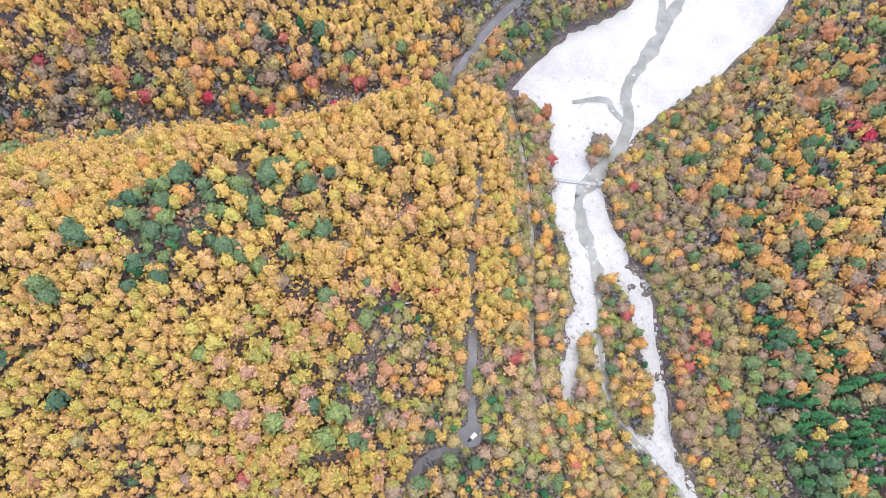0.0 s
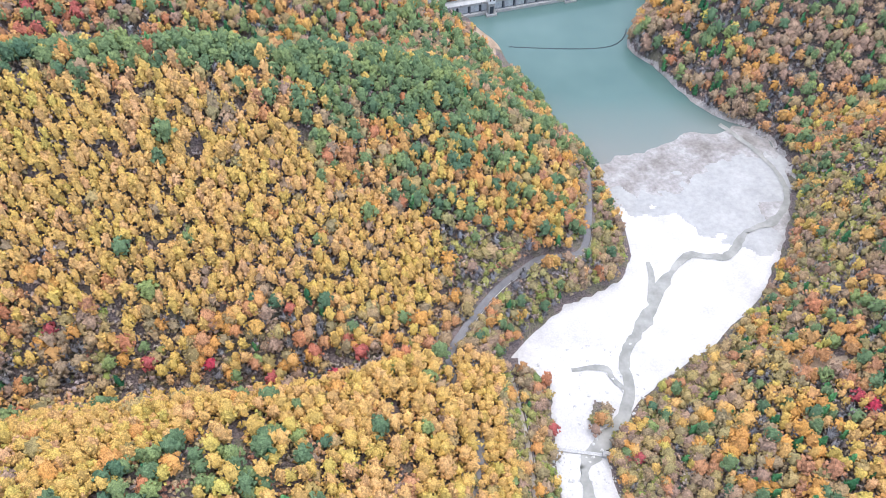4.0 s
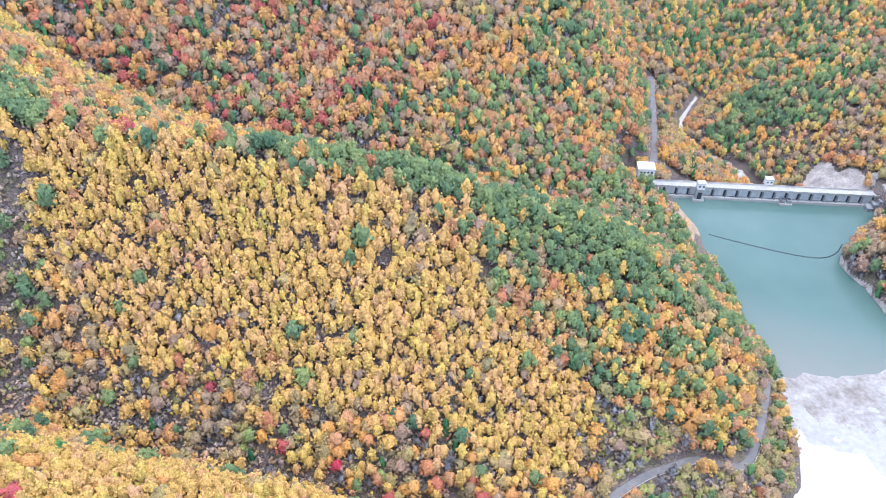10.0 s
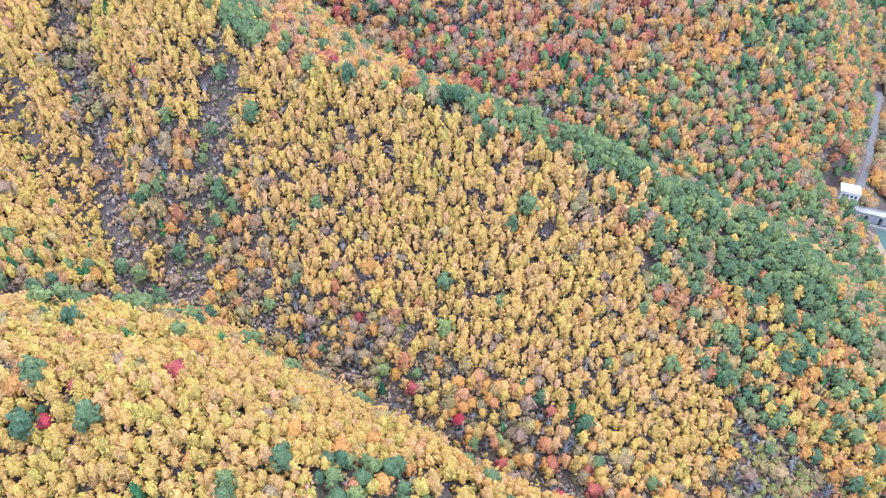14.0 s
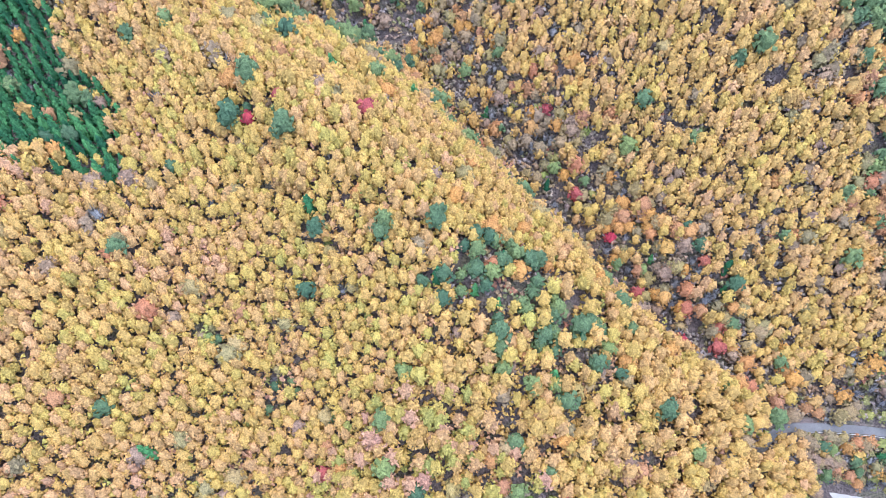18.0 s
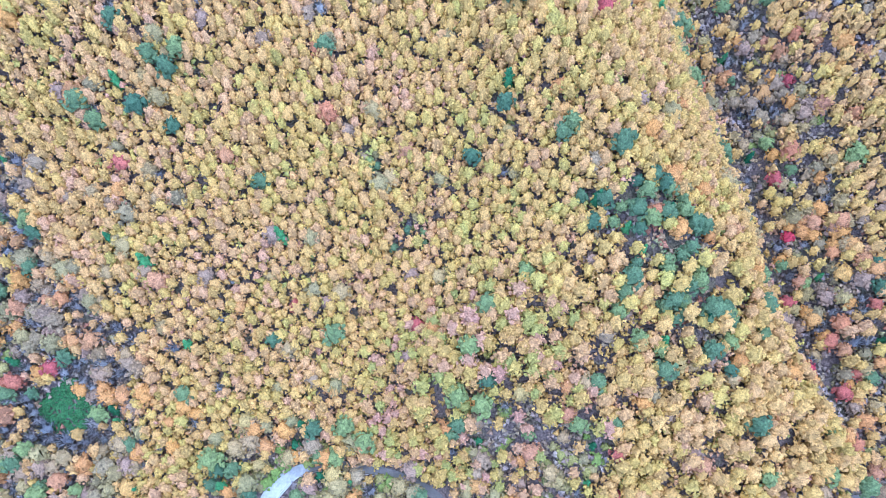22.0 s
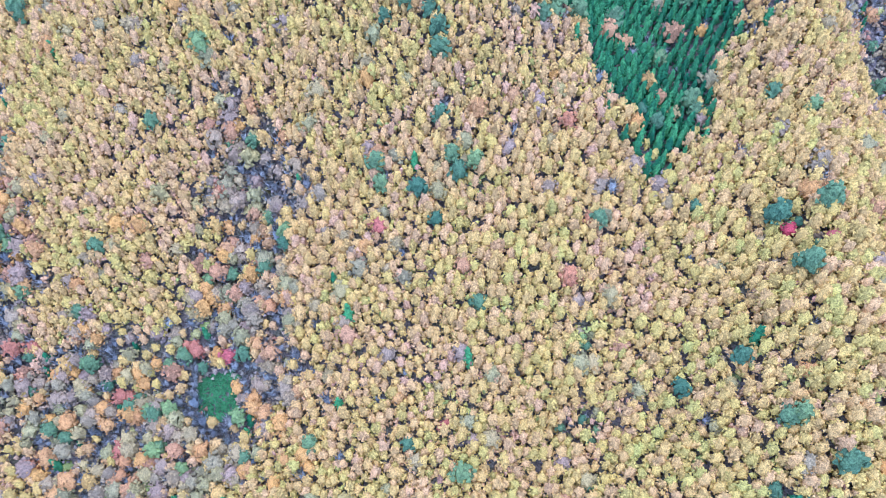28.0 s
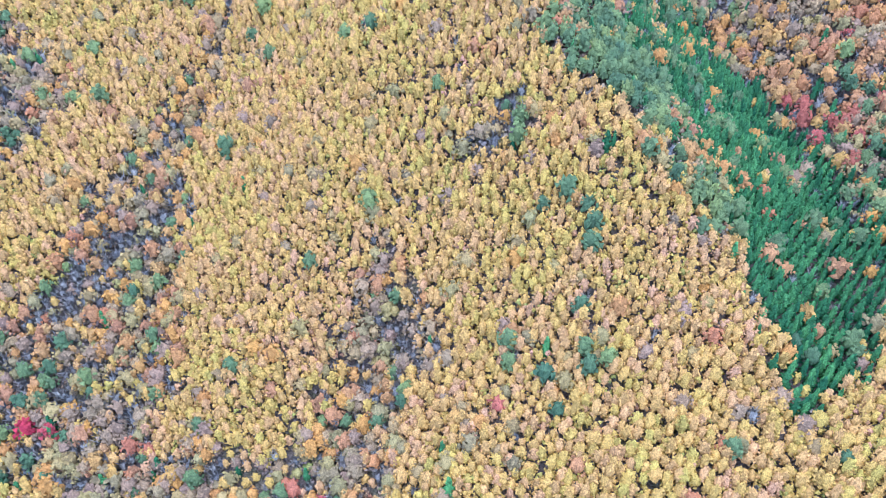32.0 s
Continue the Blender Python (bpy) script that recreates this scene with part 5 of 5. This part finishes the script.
def plant():
    x, y = scatter()
    z = ground(x, y)
    share = mix_at(x, y)
    kind = (RNG.random(len(x))[:, None] > np.cumsum(share, 1)).sum(1).clip(0, 6)
    tone = (RNG.random(len(x)) * 0.75 + 0.125 + 0.22 * ripple(x, y, 30, 41)).clip(0, 0.92)
    tone = np.where((tone > 0.8) & (RNG.random(len(x)) < 0.6), tone - 0.35, tone)
    for mx, my, name, t in MARKS:
        i = np.argmin(np.hypot(x - mx, y - my))
        kind[i] = KINDS.index(name)
    tone = np.where(kind == 3, tone.clip(0, 0.82), tone)
    # redder and browner woods on the third hill and the eastern nose
    red = inside(WOODS["third_red"], x, y) | inside(WOODS["hollow_mix"], x, y) | inside(WOODS["pink_saddle"], x, y) & (RNG.random(len(x)) < 0.5)
    tone = np.where((kind == 3) & red, 0.42 + 0.54 * RNG.random(len(x)), tone)
    brown = inside(WOODS["third_red"], x, y) | inside(WOODS["east_nose"], x, y)
    tone = np.where((kind == 4) & brown, 0.3 + 0.4 * tone, tone)
    for mx, my, name, t in MARKS:
        tone[np.argmin(np.hypot(x - mx, y - my))] = t
    face = (y > 120) & (y < 300) & (x < 90)
    tone = np.where((kind == 0) & face, 0.24 + 0.60 * tone, tone)
    near = (kind == 0) & (y >= 20) & (y < 150)
    tone = np.where(near, 0.14 + 0.74 * tone, tone)
    # the southern slopes have turned further
    tone = np.where((kind == 0) & (y < 20), 0.22 + 0.72 * tone, tone)
    # purplish underwood in streaks down the second hill
    streak = (y > 140) & (y < 300) & (x < 20) & (kind == 0) & (ripple(x * 1.6 + y * 0.5, y * 0.35, 12, 44) > 0.62) & (RNG.random(len(x)) < 0.4)
    kind[streak] = RNG.choice([4, 6, 3], size=int(streak.sum()), p=[0.5, 0.32, 0.18])
    scale = (0.78 + 0.46 * RNG.random(len(x))) * (1 + 0.10 * ripple(x, y, 40, 42))
    scale *= np.where(inside(WOODS["big_larches"], x, y), np.where(kind == 0, 1.3, 0.98), np.where((kind == 0) & (y > 165), 1.05, np.where((kind == 0) & (y < 0), 0.9, 1.0)))
    scale *= np.where(((kind == 1) | (kind == 2)) & (share[:, 0] > 0.6), 1.25, 1.0)
    for gx, gy, r in GLADES:
        low = (np.hypot(x - gx, y - gy) < r) & (kind == 0)
        kind[low], scale[low] = RNG.choice([6, 5, 1, 4], size=int(low.sum())), 0.6
    scale *= np.where((kind == 2) & inside(WOODS["plantation"], x, y), 0.92, 1.0)
    belt = (-flat_depth(x, y) < 24) & (y < 310)
    scale *= np.where(belt & (kind != 0), 0.8, 1.0)
    far = np.hypot(x, y)
    for k, name in enumerate(KINDS):
        mine = np.flatnonzero(kind == k)
        # those round the lane and the near slope stand as trees of their own
        order = mine[np.argsort(np.hypot(x[mine] + 40, y[mine] - 20))]
        single, rest = order[:SINGLES[name]], order[SINGLES[name]:]
        shapes = [spray_cloud(name, 50 * k + s) for s in range(8)]
        stems = [stem(name, 50 * k + s) for s in range(8)]
        models = []
        for s in range(8):
            models.append((raw_mesh("trunk", *stems[s], BARK), leafy_mesh("crown", *shapes[s], LEAVES_ONE[name])))
        for n, i in enumerate(single):
            trunk, crown = models[n % 8]
            m = Matrix.Translation((x[i], y[i], z[i])) @ Matrix.Rotation(RNG.uniform(0, 6.28), 4, "Z") @ Matrix.Scale(scale[i], 4)
            tree = thing(TREE_NAME[name], m, TREE_LABEL[name], "tree" if name != "shrub" else "shrub", TREE_GROUP[name])
            new("trunk", trunk).parent = tree
            new("crown", crown).parent = tree
        verts, faces, tones, mats, lits, start = [], [], [], [], [], 0
        for lod, (lo, hi, amount) in enumerate(((0, 205, 1.0), (205, 420, 0.66), (420, 2000, 0.52))):
            group = rest[(far[rest] >= lo) & (far[rest] < hi)]
            for s in range(8):
                pick = group[s::8]
                if not len(pick):
                    continue
                tv, tf, tl = spray_cloud(name, 50 * k + s + 400 * lod, amount)
                sv, sf = stem(name, 50 * k + s, 0)
                vl = np.concatenate([tl, unit(sv * (1, 1, 0) + (0, 0, 0.02))])
                vv, ff = np.concatenate([tv, sv]), np.concatenate([tf, sf + len(tv)])
                turn = RNG.uniform(0, 6.28, len(pick))
                c, q = np.cos(turn)[:, None], np.sin(turn)[:, None]
                sc = scale[pick][:, None]
                tall = sc * RNG.uniform(0.85, 1.15, (len(pick), 1))
                pts = np.stack([(vv[:, 0] * c - vv[:, 1] * q) * sc + x[pick][:, None], (vv[:, 0] * q + vv[:, 1] * c) * sc + y[pick][:, None], vv[:, 2] * tall + z[pick][:, None]], -1)
                lits.append(np.stack([vl[:, 0] * c - vl[:, 1] * q, vl[:, 0] * q + vl[:, 1] * c, np.broadcast_to(vl[:, 2], (len(pick), len(vl)))], -1).reshape(-1, 3))
                verts.append(pts.reshape(-1, 3))
                faces.append((ff[None] + (np.arange(len(pick)) * len(vv))[:, None, None]).reshape(-1, 3) + start)
                mats.append(np.tile(np.r_[np.zeros(len(tf), np.int32), np.ones(len(sf), np.int32)], len(pick)))
                tones.append(np.repeat(tone[pick], len(vv)))
                start += len(pick) * len(vv)
        if not verts:
            continue
        me = leafy_mesh(name + "_wood", np.concatenate(verts), np.concatenate(faces), np.concatenate(lits), LEAVES[name])
        me.materials.append(BARK)
        me.polygons.foreach_set("material_index", np.concatenate(mats).astype(np.int32))
        me.attributes.new("tone", "FLOAT", "POINT").data.foreach_set("value", np.concatenate(tones).astype(np.float32))
        tagged(new(WOOD_NAME[name], me), WOOD_LABEL[name], "forest", kind="stuff")


SINGLES = {"larch": 300, "pine": 280, "conifer": 200, "maple": 280, "oak": 280, "shrub": 280, "bare": 120}
TREE_NAME = {"larch": "larch_tree", "pine": "pine_tree", "conifer": "conifer_tree", "maple": "maple_tree", "oak": "broadleaf_tree", "shrub": "riverside_shrub", "bare": "bare_tree"}
TREE_LABEL = {
    "larch": "golden-yellow autumn larch on the wooded slope", "pine": "blue-green pine standing among yellow larches", "conifer": "dark green conical conifer on the slope",
    "maple": "orange-red autumn maple among other trees", "oak": "olive-brown autumn broadleaf tree near the road", "shrub": "low olive-green shrub beside the river", "bare": "leafless grey-brown tree with thin twigs"}
TREE_GROUP = {"larch": "larches", "pine": "pines", "conifer": "conifers", "maple": "maples", "oak": "broadleaf trees", "shrub": "riverside shrubs", "bare": "bare trees"}
WOOD_NAME = {"larch": "larch_forest", "pine": "pine_forest", "conifer": "conifer_plantation", "maple": "maple_forest", "oak": "broadleaf_forest", "shrub": "riverside_shrubs", "bare": "bare_tree_forest"}
WOOD_LABEL = {
    "larch": "dense golden-yellow autumn larch forest on steep slopes", "pine": "green pine forest along the crests", "conifer": "dark green conifer plantation in a hollow",
    "maple": "orange and red autumn trees scattered over the hills", "oak": "olive and brown autumn broadleaf woods", "shrub": "low olive shrubs along the river banks", "bare": "leafless grey-brown trees among the autumn woods"}
plant()


def build_underwood(name, label, material, up, where, seed):
    """Low boughs and bushes that fill the gaps between the larches."""
    rng = np.random.default_rng(seed)
    gx, gy = np.meshgrid(np.arange(-460, 330, 3.9), np.arange(-500, 720, 3.4))
    x, y = (g.ravel() + rng.uniform(-1.7, 1.7, g.size) for g in (gx, gy))
    ok = inside(WOODLAND, x, y) & (flat_depth(x, y) < -3) & (near_road(x, y)[0] > 4) & ~inside(WOODS["plantation"], x, y) & ~inside(WOODS["green_clearing"], x, y)
    ok &= (np.hypot(x - 9.5, y - 11) > 9) & ((y < 330) | (rng.random(len(x)) < 0.45)) & ~inside(ROCK_FACE, x, y) & ~inside(BARE_BANK, x, y) & ~inside(SCRUB, x, y)
    ok &= ((y - 479) * 0.9747 - (x - 14) * 0.2234 < -9) | ((y - 479) * 0.9747 - (x - 14) * 0.2234 > 11) | (x > 187) | (x < 0)
    ok &= (np.hypot(x - 3, y - 484) > 17) & ((y < 530) | (np.min(np.hypot(x[:, None] - LOWER_RIVER[None, :, 0], y[:, None] - LOWER_RIVER[None, :, 1]), 1) > 7))
    ok &= (ground(x, y) > 2.2) | (y < 250) | (y > 520)
    x, y = x[ok], y[ok]
    ok = where(x, y)
    x, y = x[ok], y[ok]
    n, lobes = len(x), 5
    foot = np.stack([x, y, ground(x, y) + up * rng.uniform(0.75, 1.2, n)], 1)[:, None]
    size = rng.uniform(1.0, 1.8, (n, 1, 1))
    c = foot + size * (rng.normal(0, 0.8, (n, lobes, 3)) * (1, 1, 0.5))
    spin = rng.random((n, lobes, 1)) * 6.28 + np.arange(3) * 2.094
    s = size * rng.uniform(0.65, 1.1, (n, lobes, 1))
    rim = np.stack([np.cos(spin) * s, np.sin(spin) * s, -0.5 * s + 0.3 * rng.normal(size=spin.shape)], -1) + c[:, :, None]
    top = c + s * (0.2 * rng.normal(size=(n, lobes, 3)) + (0, 0, 0.6))
    verts = np.concatenate([top[:, :, None], rim], 2)
    lit = unit((verts - c[:, :, None] + (0, 0, 0.8)).reshape(-1, 3))
    fan = np.array([(0, 1, 2), (0, 2, 3), (0, 3, 1)])
    faces = (np.arange(n * lobes)[:, None, None] * 4 + fan).reshape(-1, 3)
    me = leafy_mesh(name, verts.reshape(-1, 3), faces, lit, material)
    tone = (0.5 + 0.35 * ripple(x, y, 17, 46) + 0.2 * rng.normal(size=n)).clip(0, 1)
    me.attributes.new("tone", "FLOAT", "POINT").data.foreach_set("value", np.repeat(tone, lobes * 4).astype(np.float32))
    tagged(new(name, me), label, "underwood", kind="stuff")


def dense_larches(x, y):
    return (y < 165) & larch_land(x, y)


build_underwood("underwood", "low brown and purplish underwood between the trees", LEAVES["underwood"], 2.4, lambda x, y: ~dense_larches(x, y), 31)
# trunkless golden boughs at mid height, added to lighten the dark gaps
build_underwood("filler_boughs", "golden lower larch boughs added to lighten the forest gaps", LEAVES["larch"], 4.6, dense_larches, 32)


def build_thicket():
    """A hollow overgrown with bright green creepers."""
    v, t = [], []
    rng = np.random.default_rng(77)
    x, y = rng.uniform(-73, -44, 2600), rng.uniform(-159, -125, 2600)
    ok = inside(WOODS["green_clearing"], x + 2 * ripple(x, y, 5, 71), y + 2 * ripple(x, y, 5, 72))
    x, y = x[ok], y[ok]
    z = ground(x, y) + 1.6 + 1.1 * ripple(x, y, 5, 73)
    n = len(x)
    c = np.stack([x, y, z], 1)
    d = rng.normal(0, 1, (n, 3)) * (1, 1, 0.35)
    d /= np.linalg.norm(d, axis=1)[:, None]
    s = np.cross(d, (0, 0, 1.0))
    s /= np.linalg.norm(s, axis=1)[:, None]
    verts = np.stack([c - d * 0.8, c + s * 0.6 - (0, 0, 0.3), c + d * 0.8, c - s * 0.6 - (0, 0, 0.3)], 1).reshape(-1, 3)
    faces = (np.arange(n)[:, None, None] * 4 + np.array([(0, 1, 2), (0, 2, 3)])[None]).reshape(-1, 3)
    me = raw_mesh("creeper_thicket", verts, faces, LEAVES["creeper"])
    me.attributes.new("tone", "FLOAT", "POINT").data.foreach_set("value", rng.random(len(verts)).astype(np.float32))
    tagged(new("creeper_thicket", me), "bright green creepers covering a hollow in the wood", "thicket", kind="stuff")


build_thicket()
